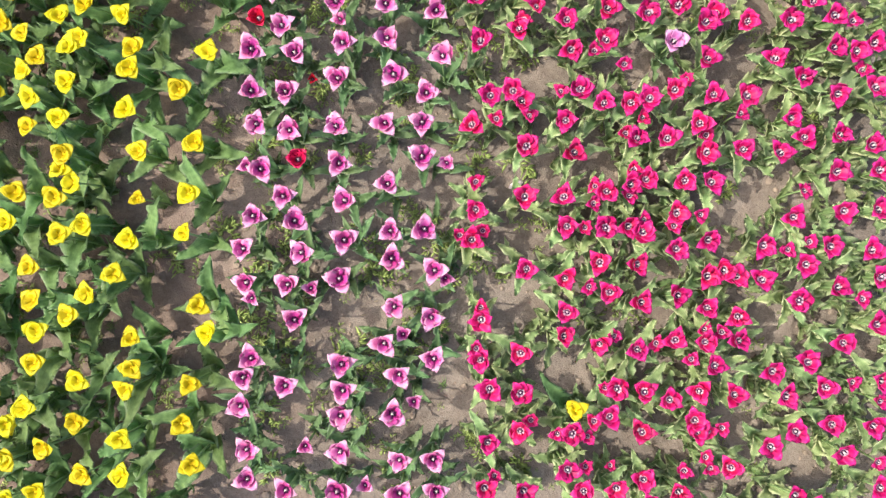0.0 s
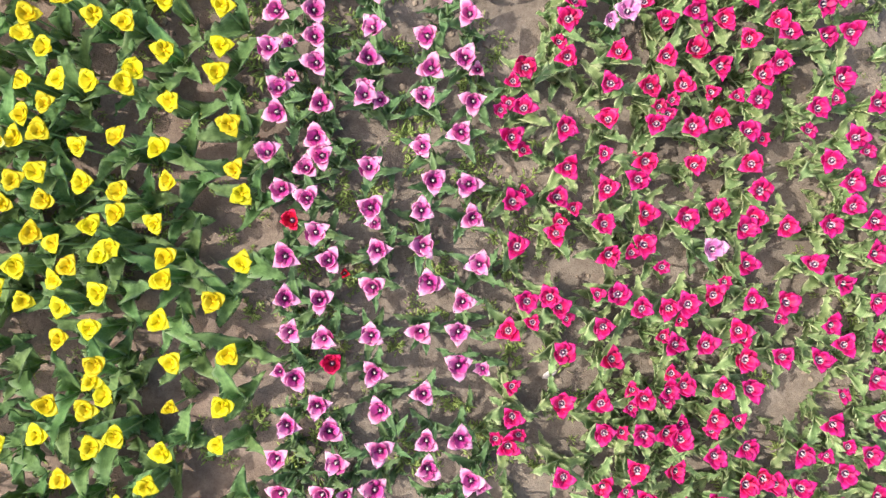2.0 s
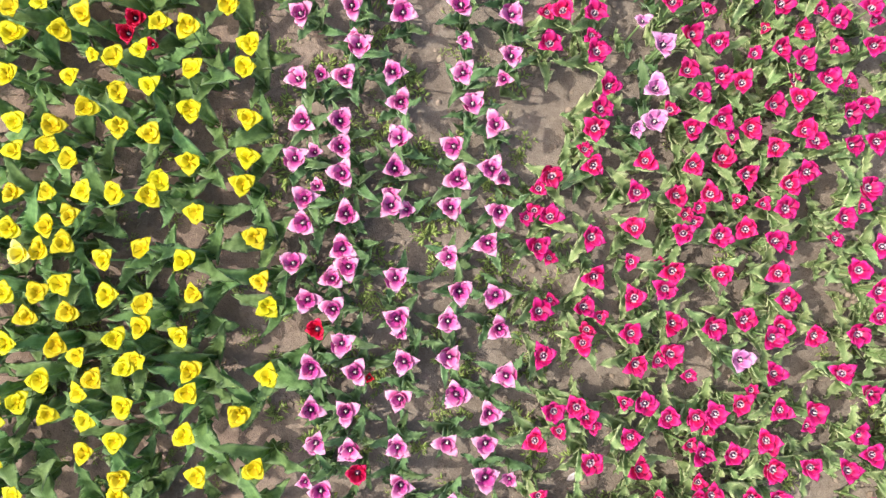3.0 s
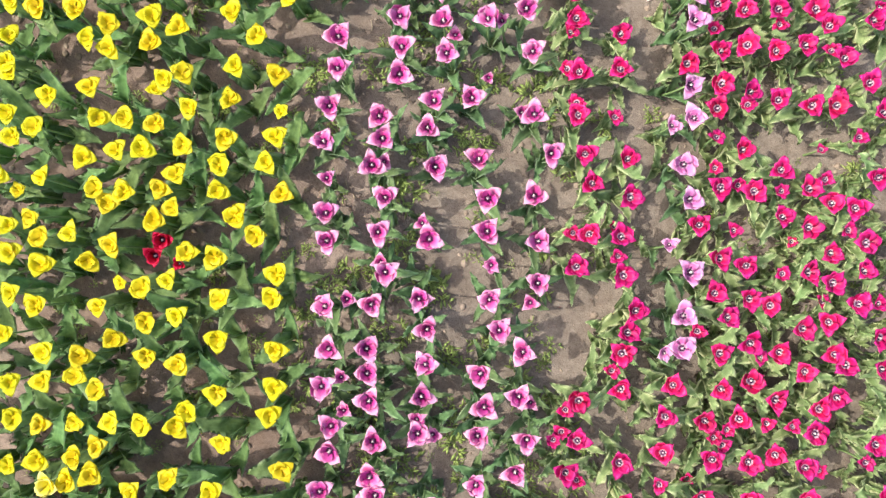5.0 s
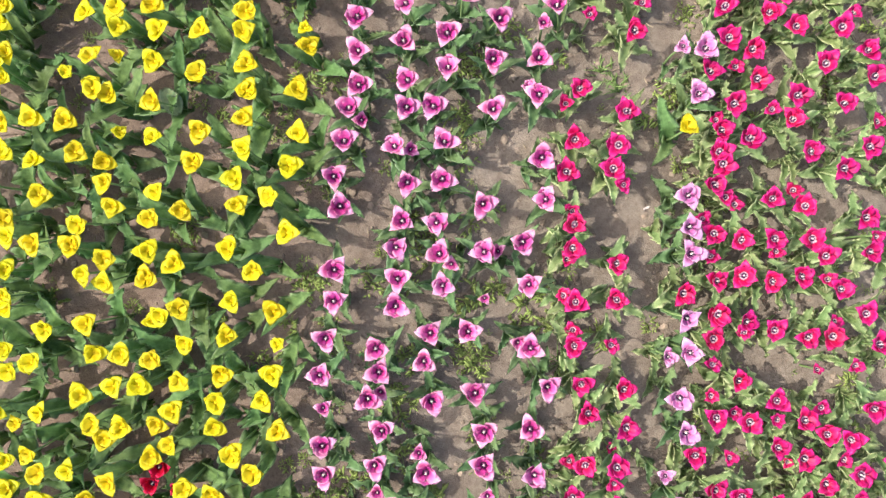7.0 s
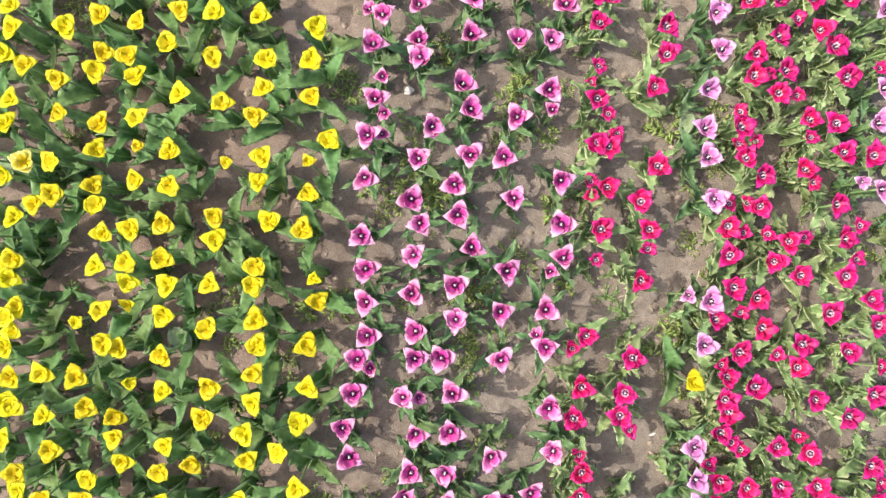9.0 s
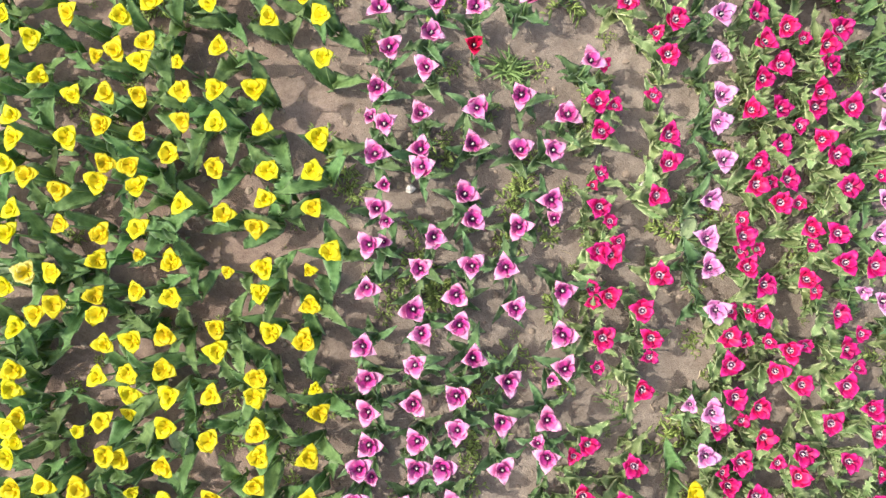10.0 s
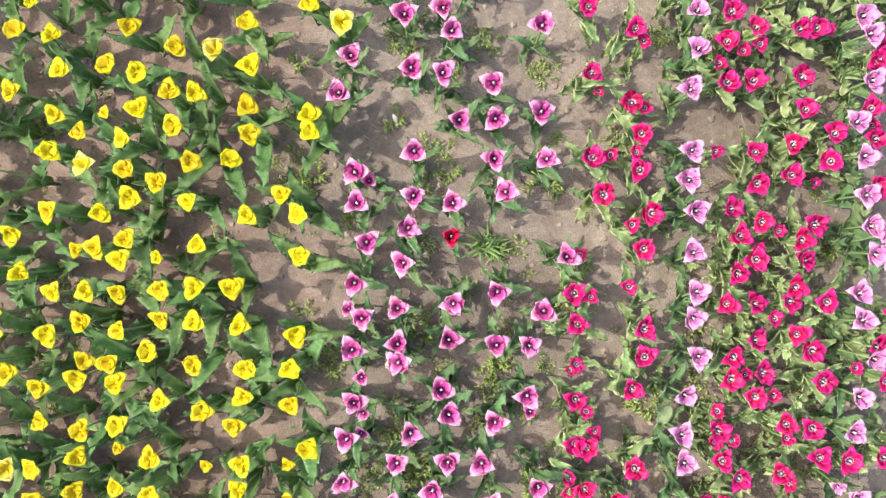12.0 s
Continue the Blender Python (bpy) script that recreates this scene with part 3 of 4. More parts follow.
drill("yellow", "full", (-1112, -727), (-1124, -606), (-1094, -440), (-1084, -371), (-1080, -277), (-1147, -60), (-1085, 53), (-1052, 348), (-1083, 487), (-1072, 625), (-1066, 688), (-1102, 802), (-1053, 946), (-1085, 1050), (-1047, 1212), (-1165, 1310), (-1064, 1374), (-1188, 1466), (-1059, 1546), (-1190, 1621), (-1049, 1678), (-1062, 1817), (-1161, 1827), (-1060, 2037), (-1048, 2116), (-1175, 2191), (-1029, 2209), (-1148, 2315), (-1175, 2426), (-1180, 2574), (-1162, 2755), (-1114, 2904), (-1088, 3011), (-1090, 3203), (-1088, 3348), (-1067, 3502), (-1066, 3581), (-1037, 3951), (-1179, 3992), (-1069, 4109))
drill("yellow", "full", (-1055, 4259), (-1168, 4272), (-1054, 4373), (-1166, 4375), (-1038, 4521), (-1069, 4663), (-1182, 4731), (-1063, 4803), (-1113, 4924), (-1039, 5036), (-1134, 5042), (-1110, 5195))
drill("yellow", "full", (-884, -693), (-911, -558), (-885, -423), (-853, -170), (-900, 75), (-882, 203), (-858, 377), (-907, 548), (-851, 1128), (-891, 1301), (-877, 1385), (-867, 1512), (-876, 1684), (-864, 1754), (-927, 1887), (-996, 1950), (-893, 2123), (-861, 2206), (-1015, 2332), (-856, 2412), (-998, 2449), (-927, 2548), (-1000, 2621), (-971, 2765), (-860, 2796), (-976, 2854), (-947, 2955), (-943, 3051), (-934, 3145), (-931, 3228), (-946, 3340), (-934, 3410), (-885, 3555), (-920, 3686), (-902, 3774), (-927, 3909), (-893, 4004), (-884, 4102), (-903, 4243), (-924, 4370))
drill("yellow", "full", (-875, 4616), (-930, 4806), (-866, 4890), (-868, 4985), (-859, 5127), (-864, 5268))
drill("yellow", "full", (-826, -261), (-813, 668), (-816, 898), (-834, 976), (-843, 2018), (-802, 2669), (-793, 2893), (-762, 3002), (-764, 3144), (-730, 3290), (-777, 3528), (-745, 3643), (-681, 3821), (-731, 3970), (-736, 4101), (-716, 4208), (-692, 4481), (-695, 4617), (-751, 4680))
drill("yellow", "full", (-653, 4895), (-660, 4952), (-645, 5321))
drill("yellow", "full", (390, -523))
drill("yellow", "full", (514, 2994))
drill("yellow", "small", (-1734, 2051))
drill("yellow", "small", (-1561, 3228))
drill("yellow", "small", (-1391, 1737), (-1374, 3019), (-1388, 3284), (-1481, 4510), (-1372, 4981))
drill("yellow", "small", (-1277, 2382), (-1346, 3827), (-1194, 4478))
drill("yellow", "small", (-1072, 193), (-1036, 3765))
drill("yellow", "small", (-853, 2300))
drill("yellow", "small", (-747, 3361), (-758, 3762))
drill("cream", "full", (-1706, 3776))
drill("cream", "full", (-1616, 1082))
drill("cream", "full", (-1421, 4797))
drill("cream", "full", (-972, 5171))
drill("cream", "full", (-547, 5262))
drill("pink", "full", (-705, -753), (-710, -658), (-727, -507), (-717, -412), (-694, -350), (-701, -94), (-713, 20), (-683, 129), (-686, 553), (-691, 918), (-737, 1036), (-702, 1174), (-697, 1251), (-726, 1384), (-700, 1507), (-711, 1648), (-704, 1864), (-708, 1956), (-711, 2196), (-691, 2318))
drill("pink", "full", (-576, -795), (-575, -444), (-546, -224), (-566, -103), (-517, 4), (-541, 111), (-580, 193), (-655, 287), (-555, 418), (-669, 442), (-567, 546), (-534, 676), (-680, 693), (-579, 770), (-604, 886), (-607, 986), (-552, 1025), (-570, 1085), (-561, 1200), (-571, 1337), (-580, 1425), (-577, 1509), (-558, 1653), (-510, 1757), (-536, 1893), (-552, 2117), (-512, 2202), (-526, 2285), (-663, 2440), (-658, 2547), (-637, 2758), (-656, 2859), (-617, 2972), (-602, 3085), (-567, 3166), (-565, 3280), (-568, 3394), (-584, 3503), (-567, 3703), (-555, 3848))
drill("pink", "full", (-528, 3966), (-530, 4152), (-518, 4382), (-511, 4758), (-561, 5030), (-516, 5155))
drill("pink", "full", (-403, -796), (-393, -664), (-391, -543), (-383, -460), (-386, -373), (-391, -86), (-374, 45), (-367, 177), (-387, 304), (-395, 429), (-388, 587), (-375, 708), (-393, 852), (-398, 984), (-410, 1223), (-399, 1348), (-381, 1452), (-373, 1568), (-401, 1667), (-362, 1867), (-507, 2008), (-342, 2106), (-363, 2238), (-341, 2329), (-454, 2421), (-446, 2511), (-452, 2617), (-426, 2703), (-409, 2836), (-449, 2957), (-410, 3087), (-401, 3178), (-414, 3305), (-406, 3438), (-385, 3543), (-410, 3625), (-381, 3762), (-372, 4106), (-374, 4165), (-498, 4256))
drill("pink", "full", (-374, 4291), (-348, 4446), (-476, 4520), (-508, 4652))
drill("pink", "full", (-195, -801), (-196, -695), (-217, -537), (-191, -407), (-241, -301), (-208, -180), (-216, -19), (-217, 75), (-225, 232), (-232, 440), (-201, 598), (-223, 723), (-226, 843), (-189, 941), (-220, 1053), (-214, 1215), (-187, 1310), (-199, 1420), (-194, 2130), (-212, 2333), (-299, 2490), (-305, 2592), (-313, 2698), (-292, 2843), (-286, 2966), (-318, 3086), (-267, 3214), (-267, 3331), (-213, 3459), (-253, 3569), (-262, 3674), (-207, 3768), (-335, 3866), (-206, 3926), (-230, 4010), (-201, 4180), (-180, 4303), (-332, 4565), (-175, 4645))
drill("pink", "full", (-313, 4677), (-306, 4831), (-206, 5094), (-313, 5112), (-172, 5237), (-334, 5302), (-198, 5322))
drill("pink", "full", (-73, -797), (-81, -688), (-74, -355), (-84, -219), (-71, -62), (-105, 80), (-110, 323), (-109, 439), (-93, 536), (-36, 661), (-55, 815), (-69, 926), (-89, 1098), (-52, 1200), (-73, 1344), (-56, 1489), (-136, 1561), (-166, 1665), (-7, 1715), (-3, 1855), (-170, 1888), (-166, 1999), (-16, 2007), (-7, 2277), (-9, 2489), (-157, 2600), (-29, 2630), (-160, 2759), (-117, 3073), (-117, 3243), (-93, 3375), (-60, 3622), (-93, 3760), (-45, 3898), (-37, 4157), (-32, 4345), (-33, 4797), (-152, 4934), (-27, 4936), (-29, 5057))
drill("pink", "full", (45, 2147), (50, 2770), (43, 2910), (36, 3118), (36, 3241), (97, 3414), (93, 3528), (95, 3681), (66, 3987), (74, 4157), (126, 4276), (3, 4681), (149, 4793), (129, 4954), (138, 5247))
drill("pink", "full", (206, 4456))
drill("pink", "small", (-696, -149), (-711, 303), (-709, 2078))
drill("pink", "small", (-519, -654), (-660, 1294), (-665, 1408), (-643, 1671), (-528, 1794), (-512, 2131), (-562, 3051), (-511, 3857), (-545, 4288))
drill("pink", "small", (-495, -119), (-386, 804), (-362, 1215), (-416, 1263), (-388, 1920), (-401, 2949), (-500, 3928), (-502, 4051), (-469, 4732))
drill("pink", "small", (-315, -789), (-181, -277), (-268, 2559))
drill("pink", "small", (-147, -508), (-36, -90), (-26, 306), (-32, 1315), (-28, 1650), (-160, 1777), (-47, 2291), (-110, 2600))
drill("pink", "small", (6, 3156), (57, 3372), (78, 3925))
drill("pink", "bud", (-152, 2434))
drill("lilac", "full", (467, 1493), (468, 1600), (492, 1743), (501, 1990), (485, 2104))
drill("lilac", "full", (521, 2253), (513, 2369), (528, 2581), (519, 2669), (523, 2773), (566, 3113), (588, 3259), (610, 3605), (598, 3746), (587, 3844), (602, 3981), (650, 4111), (636, 4241), (645, 4334), (642, 4464), (651, 4608), (632, 4714), (645, 4814), (638, 5017), (670, 5161), (672, 5292))
drill("lilac", "full", (740, 700))
drill("lilac", "full", (1165, 3626), (1161, 3848), (1184, 3968))
drill("lilac", "full", (1237, 4095), (1205, 4224), (1195, 4315), (1245, 4448), (1238, 4544), (1235, 4649), (1223, 4783), (1207, 4899), (1259, 5042), (1248, 5196), (1226, 5258))
drill("lilac", "small", (416, 1475), (440, 1836), (455, 2236))
drill("lilac", "small", (528, 3283))
drill("lilac", "small", (1122, 3656))
drill("cherry", "full", (-1301, 1825), (-1281, 1880))
drill("cherry", "full", (-538, 324), (-667, 813))
drill("cherry", "full", (-186, 4535))
drill("red", "full", (89, -804), (102, -649), (110, -463), (82, -366), (85, -228), (56, 45), (70, 146), (62, 434), (126, 530), (96, 721), (80, 865), (77, 1083), (122, 1185), (128, 1319), (129, 1768), (165, 2149), (143, 2279), (151, 2425), (141, 2606), (152, 2686), (128, 2867), (156, 2975))
drill("red", "full", (223, -812), (213, -607), (217, -479), (220, -344), (242, -59), (239, 188), (245, 359), (231, 514), (199, 544), (227, 759), (228, 878), (265, 981), (257, 1113), (270, 1359), (271, 1477), (295, 1544), (320, 1618), (284, 1734), (277, 1865), (173, 1874), (315, 1996), (188, 2045), (306, 2128), (288, 2428), (290, 2552), (286, 2877), (305, 2952), (334, 3070), (176, 3149), (233, 3513), (258, 3657), (270, 3796), (232, 3813), (236, 3964), (248, 4221), (239, 4329), (310, 4800), (309, 5089), (306, 5325))
drill("red", "full", (428, -813), (372, -740), (389, -618), (487, -317), (369, -291), (380, -207), (370, -91), (490, -38), (381, 87), (373, 185), (407, 334), (379, 445), (432, 553), (400, 685), (390, 789), (402, 910), (502, 939), (405, 1144), (418, 1263), (445, 1370), (362, 3338), (402, 3510), (373, 3601), (432, 3725), (431, 3999), (475, 4107), (473, 4202), (478, 4481), (509, 4601), (342, 4668), (474, 4754), (480, 4880), (449, 4988), (468, 5242))
drill("red", "full", (539, -804), (630, -776), (625, -619), (517, -562), (637, -480), (543, -470), (614, -333), (630, -177), (525, -140), (620, -49), (638, 63), (511, 78), (591, 83), (514, 204), (598, 226), (653, 239), (623, 379), (513, 504), (603, 505), (667, 518), (522, 718), (664, 806), (527, 820), (525, 997), (564, 1123), (544, 1252), (662, 1254), (602, 1355), (603, 1468), (627, 1591), (591, 1671), (603, 1788), (545, 1904), (618, 2030), (611, 2294), (626, 2374), (514, 2447), (625, 2487), (619, 2649), (622, 2811))
drill("red", "full", (652, 2885), (644, 2922), (655, 3001), (620, 3195), (680, 3307), (669, 3415), (666, 3515))
drill("red", "full", (747, -818), (814, -617), (807, -577), (722, -513), (821, -478), (843, -314), (746, -306), (849, -196), (755, -153), (751, 5), (756, 123), (779, 237), (725, 379), (833, 429), (755, 546), (764, 833), (692, 982), (683, 1114), (773, 1136), (778, 1315), (704, 1378), (795, 1475), (700, 1505), (776, 1629), (709, 1653), (695, 1765), (823, 1923), (726, 2015), (821, 2083), (692, 2151), (818, 2319), (725, 2349), (812, 2484), (713, 2505), (712, 2625), (825, 2628), (819, 2762), (745, 2968), (693, 3083), (771, 3168))
drill("red", "full", (759, 3267), (819, 3393), (778, 3580), (788, 3685), (736, 3744), (722, 3850), (849, 3967), (769, 4025), (778, 4106), (762, 4287), (795, 4392), (811, 4518), (786, 4611), (780, 5050), (783, 5192), (795, 5294))
drill("red", "full", (926, -735), (937, -492), (875, -396), (956, -311), (951, -226), (953, -91), (851, -89), (906, -67), (857, 33), (869, 229), (855, 329), (978, 335), (995, 519), (886, 527), (865, 648), (859, 772), (1003, 773), (890, 802), (910, 896), (880, 986), (870, 1093), (909, 1203), (926, 1281), (979, 1324), (884, 1408), (1014, 1431), (981, 1464), (883, 1550), (964, 1573), (979, 1705), (898, 1737), (977, 1802), (903, 1892), (986, 1968), (908, 2016), (1010, 2297), (924, 2299), (910, 2502), (993, 2566), (947, 2624))
drill("red", "full", (929, 2735), (952, 2921), (891, 3028), (906, 3108), (1000, 3212), (909, 3341), (874, 3457), (933, 3701), (951, 3870), (882, 4044), (854, 4160), (995, 4182), (852, 4286), (981, 4292), (990, 4340), (863, 4435), (1018, 4501), (889, 4565), (869, 4697), (994, 4724), (871, 4804), (997, 4827), (867, 5054), (884, 5237))
drill("red", "full", (1140, -831), (1059, -669), (1143, -617), (1107, -499), (1064, -411), (1185, -383), (1158, -175), (1035, -105), (1180, -52), (1040, 10), (1145, 109), (1103, 323), (1186, 376), (1139, 445), (1181, 578), (1093, 646), (1147, 776), (1152, 994), (1102, 1167), (1184, 1267), (1138, 1412), (1125, 1518), (1181, 1536), (1061, 1631), (1088, 1739), (1088, 1835), (1061, 1952), (1143, 2051), (1162, 2267), (1122, 2371), (1042, 2454), (1133, 2579), (1127, 2693), (1058, 2860), (1144, 2932), (1063, 3077), (1169, 3170), (1149, 3257), (1060, 3335), (1054, 3463), joined=True)
drill("red", "full", (1039, 3580), (1163, 3745), (1062, 3756), (1037, 3857), (1080, 4014), (1046, 4120), (1100, 4286), (1026, 4429), (1062, 4552), (1130, 4770), (1142, 4863), (1048, 4951), (1035, 5064), (1031, 5226), (1088, 5232), joined=True)
drill("red", "full", (1306, -690), (1264, -593), (1246, -466), (1306, -320), (1287, -134), (1267, 5), (1318, 129), (1295, 260), (1304, 381), (1298, 522), (1292, 678), (1293, 792), (1223, 840), (1215, 920), (1320, 931), (1233, 1071), (1305, 1187), (1213, 1423), (1214, 1744), (1211, 1872), (1265, 4129), (1281, 5097), joined=True)
drill("red", "full", (1426, -808), (1404, -599), (1425, -448), (1413, -258), (1430, -97), (1403, -6), (1425, 127), (1431, 264), (1417, 346), (1425, 540), (1364, 668), (1425, 698), joined=True)
drill("cherry", "small", (-1232, 1797))
drill("red", "small", (125, -773), (68, -333), (83, -192), (18, 61), (95, 74), (72, 241), (148, 458), (123, 905), (121, 1047), (44, 1184), (73, 1208), (89, 1283), (124, 1884), (143, 2326), (111, 2444), (128, 2568), (152, 2734), (135, 3102))
drill("red", "small", (253, -580), (260, 466), (245, 799), (289, 841), (246, 1415), (274, 1804), (272, 2276), (327, 2821), (220, 3408), (211, 3632), (210, 3685), (307, 3845), (275, 3915), (245, 4083), (300, 4311), (266, 4461))
drill("red", "small", (440, -736), (445, -636), (345, -625), (471, -584), (509, -470), (459, -123), (446, 82), (477, 163), (484, 221), (367, 549), (488, 691), (397, 1030), (397, 3443), (430, 4350), (448, 4566), (380, 4812), (469, 4820), (501, 4974), (500, 5211))
drill("red", "small", (542, -296), (650, 107), (599, 190), (617, 277), (592, 403), (650, 457), (588, 641), (613, 1162), (581, 1187), (629, 1209), (536, 1545), (668, 1883), (608, 2095), (616, 2206), (613, 2571), (592, 2696), (671, 2772), (646, 3037))
drill("red", "small", (778, -759), (806, -376), (686, -319), (847, -273), (752, 82), (841, 121), (802, 589), (850, 1217), (757, 1236), (750, 1453), (830, 1734), (828, 2016), (688, 2037), (726, 2310), (839, 2586), (704, 2747), (835, 3071), (712, 3218), (817, 3484), (729, 3491), (683, 3593), (747, 3596), (723, 3801), (781, 3806), (729, 3910), (827, 4037), (747, 4815), (763, 5126), (848, 5168))
drill("red", "small", (867, -751), (854, -713), (859, -622), (910, -613), (911, -282), (865, 394), (983, 466), (932, 1074), (962, 1641), (980, 2052), (1006, 2487), (900, 2791), (936, 3472), (970, 3662), (966, 3815), (924, 3960), (934, 4229), (886, 4474), (959, 4536), (907, 5192))
drill("red", "small", (1137, -1), (1084, 1101), (1180, 1208), (1140, 1629), (1047, 1878), (1097, 2193), (1031, 2343), (1171, 2632), (1116, 3391), (1129, 3507), (1146, 5236), joined=True)
drill("red", "small", (1351, -458), (1214, 23), (1199, 202), (1283, 1028), (1241, 1838), (1192, 3023), (1215, 4054), (1294, 4898), (1329, 5163), joined=True)
drill("red", "small", (1439, -735), (1442, -520), (1383, -174), (1399, 610), (1369, 776), joined=True)
drill("cherry", "bud", (-508, 629))
drill("red", "bud", (279, 1906), (235, 4048))
drill("red", "bud", (356, 5055))
drill("red", "bud", (539, -761), (517, 1024))
drill("red", "bud", (899, 1846), (1013, 2167))
drill("red", "bud", (1130, 4708), joined=True)


# the beds go on past both ends
edge_rnd = random.Random(31)


def border(colour, x0, x1, y0, y1, spacing):
    nx, ny = max(1, round((x1 - x0) / spacing)), round((y1 - y0) / spacing)
    for a in range(nx):
        for b in range(ny):
            x = x0 + (x1 - x0) * (a + edge_rnd.uniform(0.15, 0.85)) / nx
            y = y0 + (y1 - y0) * (b + edge_rnd.uniform(0.1, 0.9)) / ny
            plant(colour, "full" if edge_rnd.random() < 0.85 else "small", x, y, True)


def edge_rows(colour, ends, step, columns, sign):
    """Rows along a bed's outer edge, given as (y, x) from end to end."""
    ys, xs = [e[0] for e in ends], [e[1] for e in ends]
    for y in np.arange(ys[0], ys[-1], step):
        for c in range(columns):
            x = float(np.interp(y, ys, xs)) + sign * (0.045 + step * (c + edge_rnd.uniform(-0.3, 0.3)))
            plant(colour if colour != "red" or edge_rnd.random() < 0.8 or y < 3.0 else "lilac", "full", x, y + step * edge_rnd.uniform(-0.35, 0.35), True)


# the outer yellow columns stand out of view, added to shade the edge soil
edge_rows("yellow", ((-1.05, -1.44), (-0.7, -1.45), (0.0, -1.58), (0.6, -1.69), (1.0, -1.72), (5.5, -1.74)), 0.130, 3, -1)
edge_rows("red", ((-1.0, 1.49), (0.8, 1.47), (1.2, 1.43), (2.0, 1.26), (2.4, 1.23), (4.9, 1.25), (5.5, 1.33)), 0.135, 1, 1)
for y0, y1 in ((-1.08, -0.84), (5.36, 5.62)):
    border("yellow", -1.74, -0.90, y0, y1, 0.15)
    border("pink", -0.72, 0.0, y0, y1, 0.17)
    border("red", 0.55, 1.35, y0, y1, 0.14)
finish_joined()


# ---- young shoots without flowers; none where a large pale petal lies ----
PALE = (0.228, 0.251)


def shoots(kind, label, rnd):
    """Low leaf tufts of bulbs that bear no flower, joined."""
    pieces = []
    for x, y in TUFTS[kind]:
        if math.hypot(x - PALE[0], y - PALE[1]) < 0.09:
            continue
        first = rnd.uniform(0, 360)
        for n in range(rnd.randint(2, 3)):
            m = pose(x, y, ground_height(x, y) - 0.004, rnd.uniform(-8, 8), rnd.uniform(-8, 8), first + 130 * n + rnd.uniform(-40, 40)) @ Matrix.Scale(rnd.uniform(0.42, 0.85), 4)
            pieces.append((rnd.choice(LEAF_MESHES[kind]), m))
    join_all(f"{kind}_tulip_shoots", pieces, label, "foliage")


shoots("red", "low cream-edged tulip foliage without flowers", random.Random(61))
shoots("pink", "low green tulip foliage without flowers", random.Random(62))


# ---- weeds between the rows ----
def weed_mesh(rnd, spread_, count, blade):
    """A low clump: thin runners from a crown, each with small pointed leaves along it on short stalks."""
    bm = bmesh.new()
    crown = bm.verts.new((0, 0, 0.006))
    runners = max(5, count // 9)
    for n in range(runners):
        way, far = 6.283 * n / runners + rnd.uniform(-0.5, 0.5), spread_ * rnd.uniform(0.45, 1.25)
        top = rnd.uniform(0.010, 0.034)
        steps = (0.0, 0.25, 0.5, 0.75, 0.95)
        line = [(q * far * math.cos(way), q * far * math.sin(way), 0.002 + top * math.sin(math.pi * q) * 0.9) for q in steps]
        rings = add_tube(bm, line, [0.0011, 0.0010, 0.0008, 0.0007, 0.0005], 3)
        bm.faces.new((crown, rings[0][0], rings[0][1]))
        for _ in range(count // runners):
            q = rnd.random() ** 0.8
            bx, by = q * far * math.cos(way) + rnd.gauss(0, 0.004), q * far * math.sin(way) + rnd.gauss(0, 0.004)
            h = 0.004 + top * math.sin(math.pi * min(q, 0.95)) + rnd.uniform(0, 0.008)
            l, w = blade * rnd.uniform(0.8, 1.9), blade * rnd.uniform(0.15, 0.30)
            turn = way + rnd.choice((-1, 1)) * rnd.uniform(0.2, 1.5)
            ct, st = math.cos(turn), math.sin(turn)
            tilt, droop = rnd.uniform(-0.2, 0.6), rnd.uniform(4.0, 16.0)
            pts = np.zeros((3, 3, 3))
            for i, (u, ww) in enumerate(((0.0, 0.12), (0.55, 1.0), (1.0, 0.2))):
                for j, v in enumerate((-1, 0, 1)):
                    x, y = u * l, v * ww * w
                    pts[i, j] = (bx + x * ct - y * st, by + x * st + y * ct, max(h + tilt * x + 0.35 * abs(y) - droop * x * x, 0.001))
            foot = add_sheet(bm, pts, 0.0005)
            near = rings[min(range(5), key=lambda r: abs(steps[r] - q))]
            bm.faces.new((foot[0], foot[1], near[rnd.randrange(3)]))
    return mesh_of("weed", bm, WEED)


def grass_mesh(rnd, count, length, broad=1.0):
    """A tuft of narrow blades that spring from one crown."""
    bm = bmesh.new()
    crown = bm.verts.new((0, 0, 0.001))
    for _ in range(count):
        a, lift = rnd.uniform(0, 6.283), rnd.uniform(0.3, 1.35)
        l, w = length * rnd.uniform(0.5, 1.2), broad * rnd.uniform(0.0016, 0.003)
        c, s = math.cos(a), math.sin(a)
        ox, oy = rnd.gauss(0, 0.16 * length), rnd.gauss(0, 0.16 * length)
        pts = np.zeros((5, 3, 3))
        for i, u in enumerate((0, 0.25, 0.5, 0.75, 1.0)):
            x, z = l * u * math.sin(lift * (0.6 + 0.4 * u)), l * u * math.cos(lift * (0.5 + 0.9 * u)) * 0.8
            for j, v in enumerate((-1, 0, 1)):
                y = v * w * (1 - 0.92 * u ** 2)
                pts[i, j] = (ox + x * c - y * s, oy + x * s + y * c, max(z + 0.3 * abs(y), 0.001))
        foot = add_sheet(bm, pts, 0.0005)
        bm.faces.new((foot[0], foot[1], crown))
    return mesh_of("grass_tuft", bm, GRASS)


